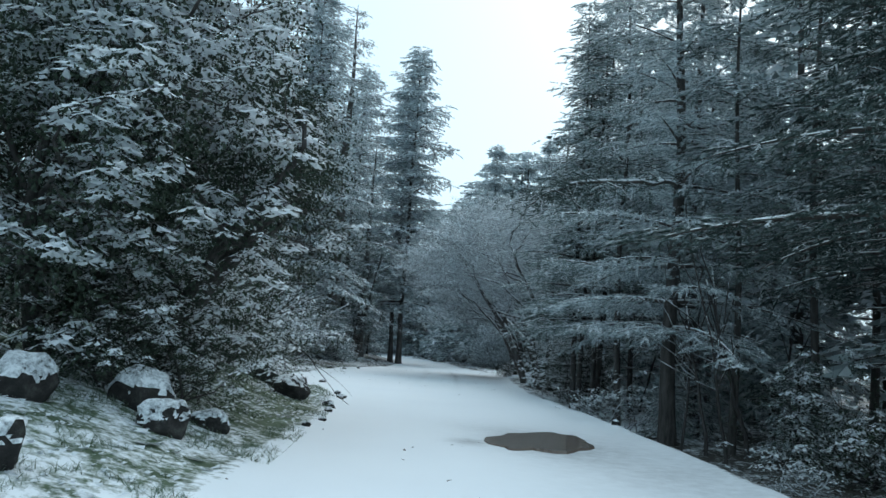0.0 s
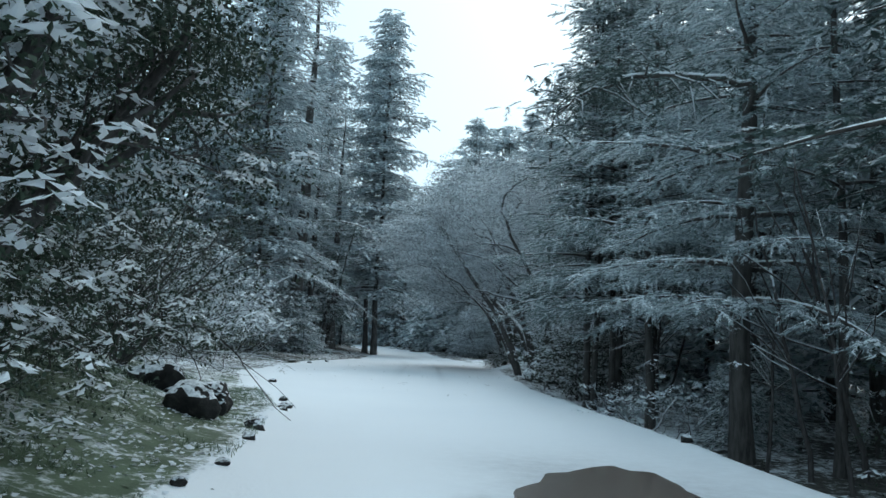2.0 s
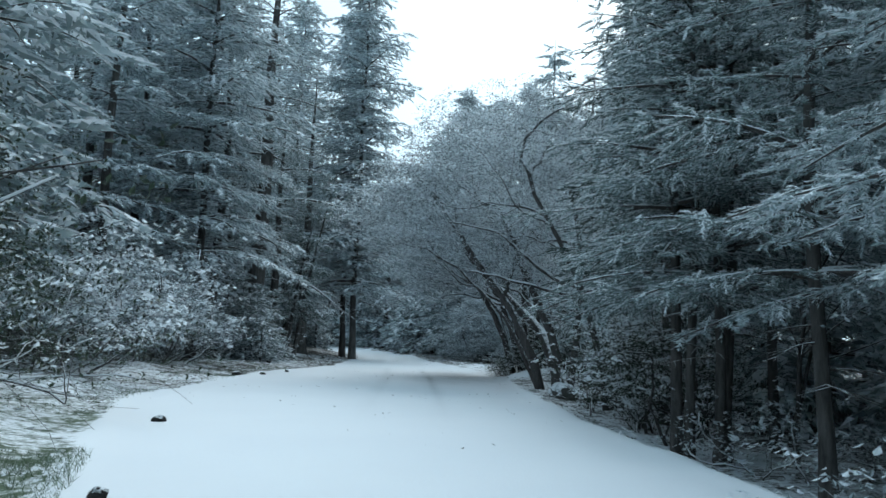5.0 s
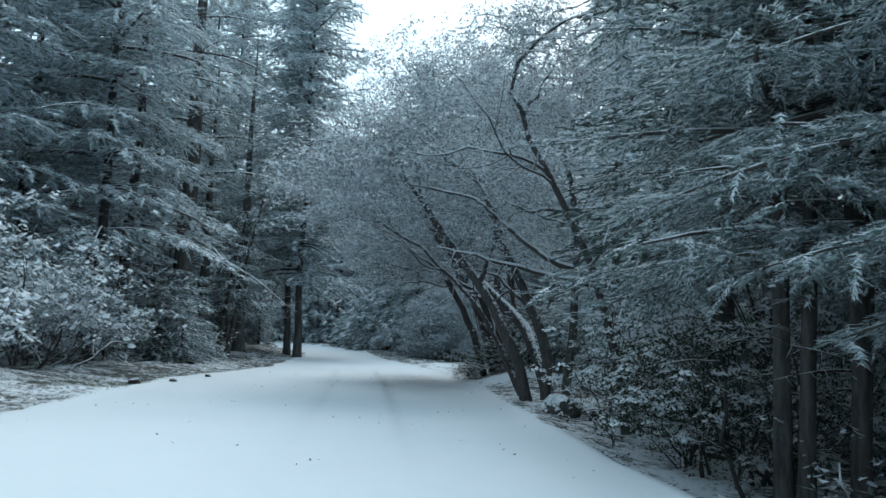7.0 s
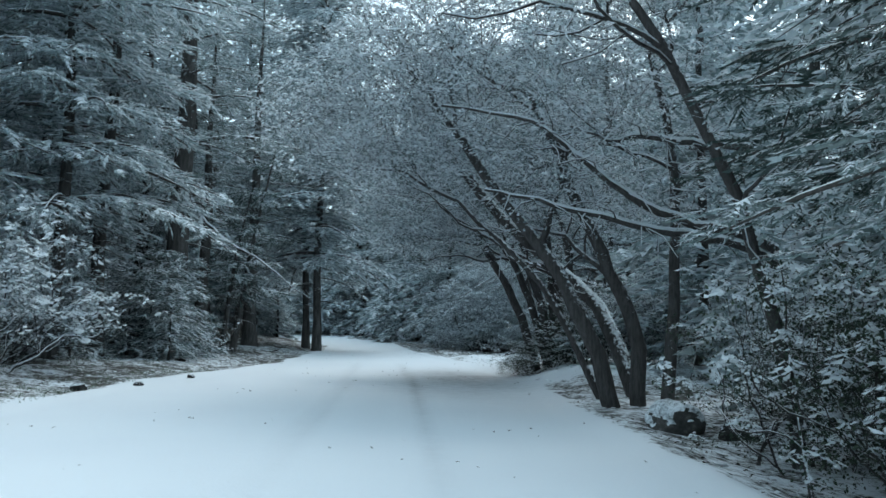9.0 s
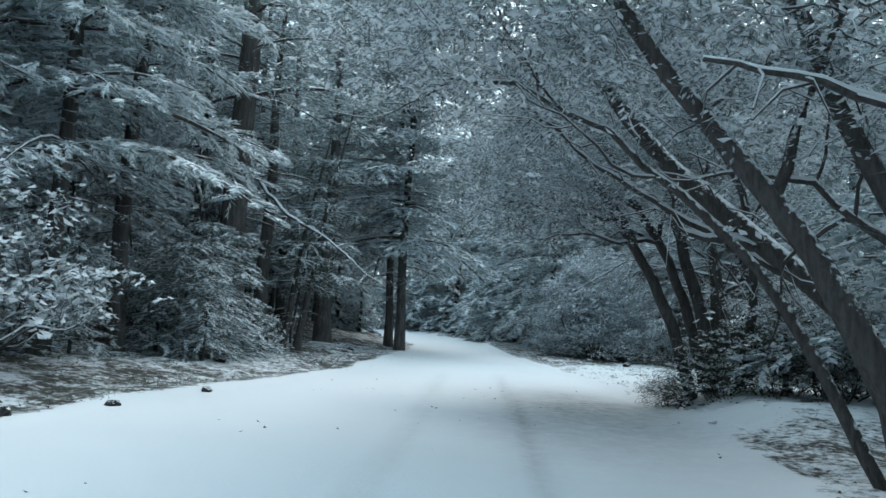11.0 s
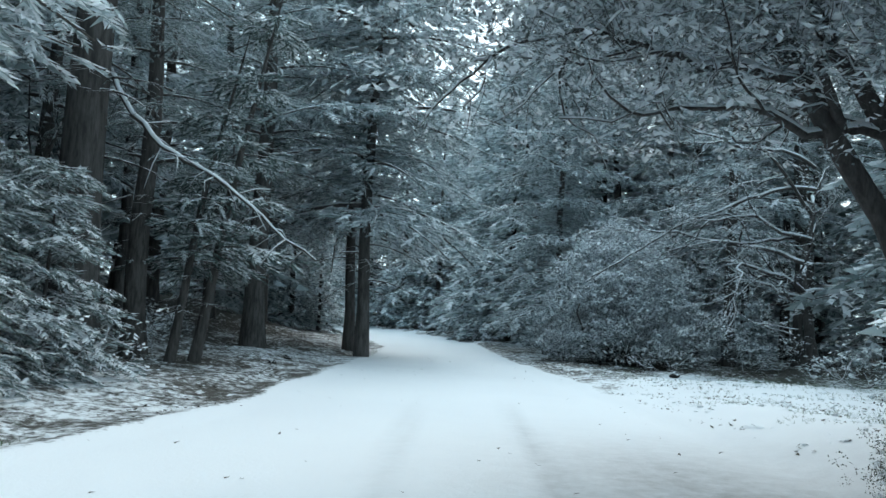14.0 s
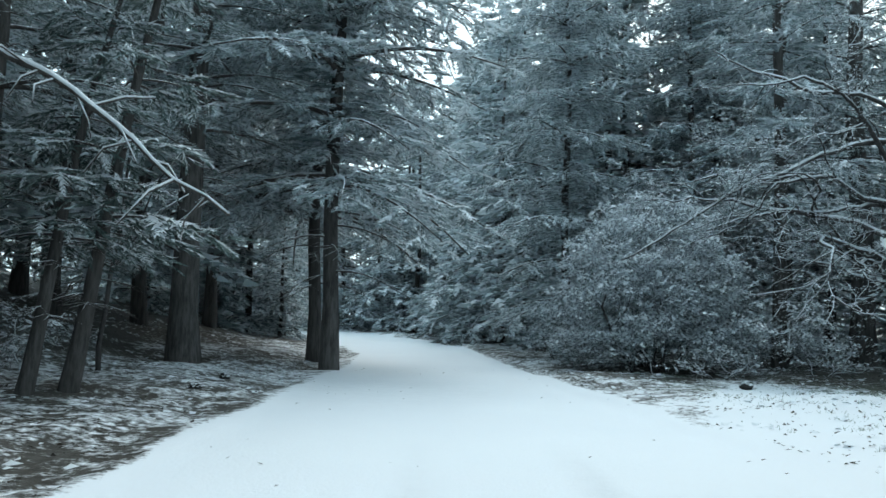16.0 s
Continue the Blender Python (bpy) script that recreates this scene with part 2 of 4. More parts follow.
class Pile:
    """Triangles gathered in numpy and turned into one mesh."""

    def __init__(self):
        self.v, self.t, self.n = [], [], 0

    def add(self, verts, tris):
        self.v.append(np.asarray(verts, np.float32).reshape(-1, 3))
        self.t.append(np.asarray(tris, np.int64).reshape(-1, 3) + self.n)
        self.n += len(self.v[-1])

    def mesh(self, name, shade=False):
        v, t = np.concatenate(self.v), np.concatenate(self.t).astype(np.int32)
        me = bpy.data.meshes.new(name)
        me.vertices.add(len(v))
        me.vertices.foreach_set("co", v.ravel())
        me.loops.add(t.size)
        me.loops.foreach_set("vertex_index", t.ravel())
        me.polygons.add(len(t))
        me.polygons.foreach_set("loop_start", np.arange(0, t.size, 3, dtype=np.int32))
        if shade:
            me.polygons.foreach_set("use_smooth", np.ones(len(t), bool))
        me.update(calc_edges=True)
        return me

    def tube(self, path, radii, sides=6, rng=None, lump=0.0):
        path, radii = np.asarray(path, float), np.asarray(radii, float)
        m = len(path)
        d = np.gradient(path, axis=0)
        d /= np.linalg.norm(d, axis=1)[:, None] + 1e-9
        ref = np.where(np.abs(d[:, 2:3]) > 0.9, [[1.0, 0, 0]], [[0, 0, 1.0]])
        a = np.cross(ref, d)
        a /= np.linalg.norm(a, axis=1)[:, None] + 1e-9
        b = np.cross(d, a)
        ang = np.arange(sides) * 2 * np.pi / sides
        r = radii[:, None] * np.ones(sides)
        if rng is not None and lump:
            r = r * (1 + lump * (rng.rand(m, sides) - 0.5))
        ring = path[:, None] + r[..., None] * (np.cos(ang)[None, :, None] * a[:, None] + np.sin(ang)[None, :, None] * b[:, None])
        i, j = np.meshgrid(np.arange(m - 1), np.arange(sides), indexing="ij")
        p, q = i * sides + j, i * sides + (j + 1) % sides
        tris = np.stack([np.stack([p, q, q + sides], -1), np.stack([p, q + sides, p + sides], -1)], 2)
        self.add(ring, tris)
        cap = np.arange(1, sides - 1)
        top = (m - 1) * sides
        self.t.append(np.stack([0 * cap + top, cap + top, cap + 1 + top], -1) + self.n - m * sides)

    def sprays(self, template, at, way, size, up=(0, 0, 1)):
        """One copy of the template for each place: x along way, z upwards."""
        at, way = np.asarray(at, float), np.asarray(way, float)
        x = way / (np.linalg.norm(way, axis=1)[:, None] + 1e-9)
        y = np.cross(np.broadcast_to(np.asarray(up, float), x.shape), x)
        y /= np.linalg.norm(y, axis=1)[:, None] + 1e-9
        z = np.cross(x, y)
        base = np.stack([x, y, z], 1) * np.asarray(size, float).reshape(-1, 1, 1)
        v = at[:, None] + np.einsum("kc,ncd->nkd", template, base)
        self.add(v, np.arange(v.shape[0] * v.shape[1]).reshape(-1, 3))


def unit(v):
    v = np.asarray(v, float)
    return v / (np.linalg.norm(v) + 1e-9)


# ---- templates of twigs and leaves ----
def cedar_twig(rng, blades, width, lift=0.0, reach=0.42, stand_up=0.0):
    """Tufts of needles on both sides of a twig one unit long."""
    out = []
    for k in range(blades):
        s = (k + rng.rand() * 0.6) / blades
        side = 1 if k % 2 else -1
        ang = side * radians(rng.uniform(25, 70)) * (1 - 0.5 * s)
        length = reach * (1 - 0.45 * s) * rng.uniform(0.7, 1.15)
        root = np.array([s * 0.85, 0, -0.10 * s * s + lift])
        tip = root + length * np.array([math.cos(ang), math.sin(ang), rng.uniform(-0.35, 0.12)])
        tilt = rng.choice((-1, 1)) * radians(90 * stand_up * rng.uniform(0.3, 1.0)) + rng.uniform(-0.35, 0.35)
        across = np.array([-math.sin(ang) * math.cos(tilt), math.cos(ang) * math.cos(tilt), math.sin(tilt)]) * width
        out += [root - across * 0.6, root + across * 0.6, tip]
    return np.array(out)


def leaf_ball(rng, leaves, size, flat=0.8):
    """Pointed leaves scattered through a small ball; two triangles each, folded on the rib."""
    out = []
    for k in range(leaves):
        c = unit(rng.randn(3)) * rng.rand() ** 0.4 * np.array([1, 1, flat]) * 0.5
        d = unit(c * 1.2 + rng.randn(3) * 0.4 + np.array([0, 0, 0.05]))
        w = unit(np.cross(d, np.array([0, 0, 1.0]) + rng.randn(3) * 0.6)) * size * 0.27
        up = unit(np.cross(w, d)) * size * 0.07
        tip, mid = c + d * size, c + d * size * 0.5
        out += [c, mid + w + up, tip, c, tip, mid - w + up]
    return np.array(out)


def snow_ball(rng, lumps, size, flat=0.8):
    """Soft patches of snow lying on the upper leaves of a small ball."""
    out = []
    for k in range(lumps):
        a = rng.rand() * 6.283
        r = rng.rand() ** 0.6 * 0.52
        c = np.array([r * math.cos(a), r * math.sin(a), 0.5 * flat * math.sqrt(max(0.02, 1 - (r / 0.55) ** 2)) * rng.uniform(0.55, 1.1)])
        turn = rng.rand() * 6.283
        tilt = np.array([math.cos(a), math.sin(a), 0]) * 0.5
        e1 = np.array([math.cos(turn), math.sin(turn), 0]) * size * rng.uniform(0.7, 1.3)
        e2 = np.array([-math.sin(turn), math.cos(turn), 0]) * size * rng.uniform(0.4, 0.7)
        e1[2], e2[2] = -e1 @ tilt, -e2 @ tilt
        top = np.array([0, 0, size * 0.22])
        out += [c + e1 + top, c + e2, c - e1 + top, c + e1 + top, c - e1 + top, c - e2]
    return np.array(out)


RT = np.random.RandomState(11)
TWIGS = [cedar_twig(RT, 12, 0.066, 0.0, 0.36, 0.9) for k in range(3)]
TWIG_SNOW = [cedar_twig(RT, 12, 0.074, 0.035, 0.33) for k in range(3)]
TWIGS_NEAR = [cedar_twig(RT, 16, 0.050, 0.0, 0.29, 0.85) for k in range(4)]
TWIG_SNOW_NEAR = [cedar_twig(RT, 14, 0.042, 0.028, 0.25) for k in range(4)]
TWIGS_FAR = [cedar_twig(RT, 7, 0.13, 0.0, 0.5, 0.8) for k in range(2)]
TWIG_SNOW_FAR = [cedar_twig(RT, 6, 0.16, 0.05, 0.42) for k in range(2)]
FINE = [np.concatenate([leaf_ball(RT, 6, 0.19, 0.7), cedar_twig(RT, 6, 0.022, 0.0, 0.8) - (0.45, 0, 0)]) for k in range(3)]
FINE_SNOW = [snow_ball(RT, 5, 0.15, 0.7) for k in range(3)]
HOLM_BALL = [leaf_ball(RT, 26, 0.135) for k in range(3)]
HOLM_SNOW = [snow_ball(RT, 12, 0.14) for k in range(3)]


FINER = [np.concatenate([leaf_ball(RT, 7, 0.14, 0.7), cedar_twig(RT, 4, 0.018, 0.0, 0.8) - (0.45, 0, 0)]) for k in range(4)]
FINER_SNOW = [snow_ball(RT, 7, 0.10, 0.7) for k in range(4)]


def scatter(pile, templates, at, way, size, rng):
    pick = rng.randint(len(templates), size=len(at))
    for k, tpl in enumerate(templates):
        sel = pick == k
        if sel.any():
            pile.sprays(tpl, at[sel], way[sel], size[sel])


# ---- kinds of trees ----
def cedar(seed, height, radius, clear, spread, boughs, density, twig, far=False, label="", lean=0.0, snowy=0.8, low=1.25, dead=0, droop=0.5, near=False, needle=None, sink=1.0, full=0.7, core=0, fringe=0.4, whorl=4):
    """A cedar standing at the origin: trunk, boughs, needles and the snow on them."""
    rng = np.random.RandomState(seed)
    root = tagged(new("cedar_tree"), label or "tall evergreen cedar with snow-dusted tiered boughs", "tree")
    trunk, bough, green, white = Pile(), Pile(), Pile(), Pile()
    m = 14
    zs = np.linspace(-0.4, height, m)
    path = np.stack([lean * zs + 0.06 * np.sin(zs * 0.7 + seed), 0.06 * np.cos(zs * 0.6 + seed * 2), zs], 1)
    rad = radius * np.clip(1 - zs / height, 0.02, 1) ** 0.8 * (1 + 0.4 * np.exp(-np.maximum(zs, 0) / 0.35))
    trunk.tube(path, rad, 7 if far else 12, rng, 0.10)
    spots, ways, sizes, hung = [], [], [], []
    for k in range(boughs + dead):
        f = min((k // whorl * whorl + whorl * 0.5 + rng.uniform(-0.7, 0.7)) / boughs, 1.0)
        z = clear + (height * 0.985 - clear) * f**low
        bare = k >= boughs
        if bare:
            z = clear * rng.uniform(0.55, 1.25)
        az = k * 2.399 + rng.uniform(-0.4, 0.4)
        prof = (1 - (z - clear * 0.5) / (height - clear * 0.5)) ** full
        length = spread * max(0.10, min(prof, 1.0)) * rng.uniform(0.62, 1.12) * (0.36 if bare else 1)
        up0 = 0.42 * (z / height) + 0.02 + rng.uniform(-0.1, 0.1)
        sag = (0.30 * (1 - 0.6 * z / height) + rng.uniform(0, 0.12)) * sink
        s = np.linspace(0, 1, 7)
        bend = rng.uniform(-0.25, 0.25)
        dirs = np.array([math.cos(az), math.sin(az)])
        side = np.array([-dirs[1], dirs[0]])
        xy = dirs * (s * length)[:, None] + side * (bend * length * s**2)[:, None]
        start = np.array([np.interp(z, zs, path[:, 0]), np.interp(z, zs, path[:, 1]), z])
        line = np.column_stack([xy, length * (up0 * s - sag * s**2)]) + start
        thick = max(0.012, 0.019 * length) * (1 - 0.85 * s)
        wood = bough if far else Pile()
        wood.tube(line[::3] if far else line, thick[::3] if far else thick, 3 if far else 4)
        at0 = 0.10
        count = max(4 if far else 8, int(length * density))
        for q in range(count):
            u = at0 + (1 - at0) * (q + rng.rand()) / count
            p = np.array([np.interp(u, s, line[:, c]) for c in range(3)])
            fwd = np.array([dirs[0], dirs[1], up0 - 2 * sag * u])
            reach = min((0.46 * length * (1 - u) ** 0.7 + 0.25) * rng.uniform(0.6, 1.1), 1.8)
            hand = 1 if q % 2 else -1
            ang = hand * radians(rng.uniform(35, 68))
            d2 = np.array([fwd[0] * math.cos(ang) - fwd[1] * math.sin(ang), fwd[0] * math.sin(ang) + fwd[1] * math.cos(ang), fwd[2] * 0.6 - 0.05])
            if not far and reach > (0.3 if bare else 1.0):
                wood.tube(np.array([p, p + d2 * reach - (0, 0, 0.10 * reach)]), (0.010, 0.003), 3)
            if bare:
                continue
            steps = max(1, int(reach / (twig * 0.36)))
            for w in range(steps):
                e = (w + rng.rand() * 0.8) / steps * reach
                spots.append(p + d2 * e + np.array([0, 0, -0.10 * e * e / max(reach, 0.1)]) + rng.randn(3) * 0.04)
                turn = rng.uniform(-0.9, 0.9)
                ways.append([d2[0] * math.cos(turn) - d2[1] * math.sin(turn), d2[0] * math.sin(turn) + d2[1] * math.cos(turn), rng.uniform(-droop, 0.08)])
                sizes.append(twig * rng.uniform(0.7, 1.25))
                if rng.rand() < fringe:
                    spots.append(spots[-1] + rng.randn(3) * 0.05)
                    ways.append([d2[0] * 0.45 + rng.randn() * 0.25, d2[1] * 0.45 + rng.randn() * 0.25, rng.uniform(-1.0, -0.45)])
                    sizes.append(twig * rng.uniform(0.5, 0.85))
                    hung.append(len(spots) - 1)
        if not far:
            link_mesh("bough", wood.mesh("bough", True), BOUGH_BARK, root)
    for k in range(core):
        z = clear + 1.2 + (height - clear - 1.4) * (k + rng.rand()) / core
        az = k * 2.399 + rng.rand()
        off = rng.uniform(0.05, 0.5) * (1 - 0.6 * z / height)
        spots.append((np.interp(z, zs, path[:, 0]) + off * math.cos(az), np.interp(z, zs, path[:, 1]) + off * math.sin(az), z))
        ways.append((math.cos(az), math.sin(az), rng.uniform(-0.2, 0.3)))
        sizes.append(twig * rng.uniform(0.9, 1.5))
    spots, ways, sizes = np.array(spots), np.array(ways), np.array(sizes)
    scatter(green, TWIGS_FAR if far else TWIGS_NEAR if near else TWIGS, spots, ways, sizes, rng)
    some = rng.rand(len(spots)) < snowy
    some[hung] &= rng.rand(len(hung)) < 0.35
    scatter(white, TWIG_SNOW_FAR if far else TWIG_SNOW_NEAR if near else TWIG_SNOW, spots[some] + (0, 0, 0.015), ways[some], sizes[some], rng)
    link_mesh("trunk", trunk.mesh("trunk", True), CEDAR_BARK, root)
    if far:
        tagged(link_mesh("branchwork", bough.mesh("branchwork", True), BOUGH_BARK, root), kind="stuff")
    tagged(link_mesh("needles", green.mesh("needles"), needle or NEEDLE, root), kind="stuff")
    tagged(link_mesh("snow_cover", white.mesh("snow_cover"), SNOW, root), kind="stuff")
    return root


def anywhere(p):
    return True


def grow(parts, snow, p, d, length, r, depth, rng, tips, up=0.12, kids=(3, 5), wander=0.28, free=anywhere, rank="stem", nodes=None, course=None):
    """A crooked limb with its side limbs; stems and stout limbs become parts of their own, the rest goes into the twigs."""
    m = 7 if depth else 4
    pts = [np.array(p, float)]
    d = unit(d)
    for k in range(m - 1):
        d = unit(d + rng.randn(3) * wander * (0.35 if r > 0.09 else 1.0) + np.array([0, 0, 0.0 if r > 0.085 else up]))
        pts.append(pts[-1] + d * length / (m - 1))
    pts = np.array(pts)
    if course is not None:
        m = 11
        c = np.asarray(course, float)
        at = np.linspace(0, 1, m)
        pts = np.stack([np.interp(at, np.linspace(0, 1, len(c)), c[:, i]) for i in range(3)], 1)
        pts[1:-1] = (pts[:-2] + 2 * pts[1:-1] + pts[2:]) / 4 + rng.randn(m - 2, 3) * 0.035
        d = unit(pts[-1] - pts[-2])
        length = min(float(np.linalg.norm(np.diff(pts, axis=0), axis=1).sum()) * 0.8, 2.6)
    elif not all(free(q) for q in pts):
        return
    if nodes is not None:
        nodes.extend(pts[m // 2:])
    rr = np.linspace(r, r * 0.5, m)
    if rank == "stem" or rank == "limb" and r > 0.03:
        parts.append((rank, Pile()))
        wood = parts[-1][1]
    else:
        wood = parts[0][1]
    below = "limb" if rank == "stem" else "twig"
    wood.tube(pts, rr, 9 if r > 0.09 else 5 if r > 0.03 else 3, rng, 0.12 if r > 0.05 else 0)
    seg = np.gradient(pts, axis=0)
    level = np.abs(seg[:, 2]) / (np.linalg.norm(seg, axis=1) + 1e-9)
    if r > 0.006 and level.mean() < 0.9:
        ridge = np.clip(rr * 0.95 * (1.15 - level), 0.009, 0.045)
        lift = np.maximum(rr * 0.92 - ridge * 0.2, 0.010)[:, None] * np.array([[0, 0, 1.0]])
        snow.tube(pts + lift, ridge, 5 if r > 0.03 else 3, rng, 0.55)
    if depth == 0:
        tips.append((pts[-1], d))
        return
    for k in range(rng.randint(kids[0], kids[1] + 1)):
        u = rng.uniform(0.35, 1.0)
        i = min(m - 2, int(u * (m - 1)))
        base = pts[i] + (pts[i + 1] - pts[i]) * (u * (m - 1) - i)
        away = unit(np.cross(pts[i + 1] - pts[i], rng.randn(3)))
        dd = unit(unit(pts[i + 1] - pts[i]) + away * rng.uniform(0.6, 1.3))
        grow(parts, snow, base, dd, length * rng.uniform(0.45, 0.72), max(0.004, rr[i] * rng.uniform(0.4, 0.62)), depth - 1, rng, tips, up, kids, wander, free, below, nodes)
    grow(parts, snow, pts[-1], d, length * 0.62, rr[-1], depth - 1, rng, tips, up, kids, wander, free, below, nodes)


def reach_into(wood, snow, nodes, rng, tips, centre, radii, count, free):
    """Twigs that fill one round of a crown, each from the nearest wood, the near ones first."""
    goal = rng.randn(count, 3)
    goal = goal / np.linalg.norm(goal, axis=1)[:, None] * rng.uniform(0.25, 1.0, (count, 1)) ** 0.5
    lump = 1 + 0.5 * rough(goal[:, 0] * 2 + goal[:, 1] + 3, goal[:, 2] * 2 - goal[:, 1] + 7, 0.9, 2)
    goal = centre + goal * radii * lump[:, None]
    goal = goal[[bool(free(g)) for g in goal]]
    base = np.array(nodes)
    dist = np.array([np.min(((base - g) ** 2).sum(1)) for g in goal])
    held = len(base)
    base = np.concatenate([base, np.zeros((2 * len(goal), 3))])
    for g in goal[np.argsort(dist)]:
        start = base[np.argmin(((base[:held] - g) ** 2).sum(1))]
        way = g - start
        span = float(np.linalg.norm(way))
        mid = start + way * 0.5 + rng.randn(3) * 0.10 * span + (0, 0, 0.06 * span)
        r = min(0.004 + 0.007 * span, 0.022)
        line = np.array([start, mid, g])
        wood.tube(line, (r, r * 0.7, 0.003), 3)
        if abs(way[2]) < 0.85 * span:
            snow.tube(line + (0, 0, r + 0.006), (r + 0.008, r + 0.008, 0.009), 3)
        base[held], base[held + 1] = mid, g
        held += 2
        tips.append((g, way / (span + 1e-6)))
    nodes[:] = list(base[:held])


def broadleaf(name, seed, stems, leaf_mat, bark, ball, per_tip, label, snowy=0.6, depth=3, up=0.10, kids=(3, 5), spread=0.5, category="tree", wander=0.28, fine=False, free=anywhere, lee=0.0, fill=(), clump=0.0, ridges=True):
    """A tree or shrub grown from its stems: (foot, way, length, radius) each, or (course, radius) for a stem of known lean.
    fill: rounds of the crown (x, y, z, rx, ry, rz, twigs) that fine twigs reach into from the nearest limb."""
    rng = np.random.RandomState(seed)
    root = tagged(new(name), label, category)
    snow, green, tips = Pile(), Pile(), []
    parts = [("branchwork", Pile())]
    nodes = []
    lines = snow if ridges else Pile()
    for stem in stems:
        if len(stem) == 2:
            grow(parts, lines, stem[0][0], (0, 0, 1), 1.0, stem[1], depth, rng, tips, up, kids, wander, free, "stem", nodes, stem[0])
        else:
            grow(parts, lines, *stem, depth, rng, tips, up, kids, wander, free, "stem", nodes)
    for cx, cy, cz, rx, ry, rz, count in fill:
        reach_into(parts[0][1], lines, nodes, rng, tips, np.array([cx, cy, cz]), np.array([rx, ry, rz]), count, free)
    for rank, pile in parts:
        if pile.n:
            ob = link_mesh(rank, pile.mesh(rank, True), bark, root)
            if rank == "branchwork":
                tagged(ob, kind="stuff")
    at = np.array([t[0] for t in tips])
    wy = np.array([t[1] for t in tips])
    at, wy = np.repeat(at, per_tip, 0), np.repeat(wy, per_tip, 0)
    at = at + rng.randn(len(at), 3) * spread * ball * (1, 1, 0.6)
    keep = np.array([p[2] > 0.05 and free(p) for p in at])
    at, wy = at[keep], wy[keep]
    wy = wy + rng.randn(len(at), 3) * 0.5
    wy[:, 2] *= 0.2
    sizes = ball * rng.uniform(0.65, 1.25, len(at))
    scatter(green, FINER if fine == 2 else FINE if fine else HOLM_BALL, at, wy, sizes, rng)
    some = rng.rand(len(at)) < snowy * np.clip(1 - lee * (at[:, 1] + 0.2), 0.1, 1.2) * np.clip(1 + 0.35 * lee - 0.16 * lee * at[:, 2], 0.3, 1.3)
    if clump:
        some &= rough(at[:, 0] + at[:, 1] * 0.6 + 5, at[:, 2] * 1.7 + 9, clump, 2) > -0.09
    scatter(snow, FINER_SNOW if fine == 2 else FINE_SNOW if fine else HOLM_SNOW, at[some], wy[some] * (1, 1, 0), sizes[some], rng)
    tagged(link_mesh("leaves", green.mesh("leaves"), leaf_mat, root), kind="stuff")
    tagged(link_mesh("snow_cover", snow.mesh("snow_cover"), SNOW, root), kind="stuff")
    return root


def bush_stems(seed, count, length, r, lean=0.7, spread=0.3):
    rng = np.random.RandomState(seed)
    out = []
    for k in range(count):
        a = rng.rand() * 6.283
        out.append(((rng.randn() * spread, rng.randn() * spread, -0.1), (math.cos(a) * lean, math.sin(a) * lean, 1), length * rng.uniform(0.7, 1.2), r * rng.uniform(0.7, 1.2)))
    return out


def place(ob, x, y, turn=0.0, size=1.0, sink=0.0, tall=1.0):
    return pose(x, y, gz(x, y) - sink, 0, 0, turn) @ Matrix.Diagonal((size, size, size * tall, 1))


def stand(first, spots, group):
    """The first tree at the first spot, copies of it at the others: (x, y, turn, size)."""
    tagged(first, group=group)
    for k, (x, y, turn, size) in enumerate(spots):
        m = place(first, x, y, turn, size)
        if k:
            copy_thing(first, m)
    x, y, turn, size = spots[0]
    first.matrix_basis = place(first, x, y, turn, size)


# ---- ground ----
def axis(fine_a, fine_b, step, far_a, far_b):
    out = list(np.arange(fine_a, fine_b, step))
    v, s = fine_b, step
    while v < far_b:
        out.append(v)
        s *= 1.12
        v += s
    out.append(far_b)
    v, s, low = fine_a, step, []
    while v > far_a:
        s *= 1.12
        v -= s
        low.append(max(v, far_a))
    return np.array(sorted(set(low)) + out)


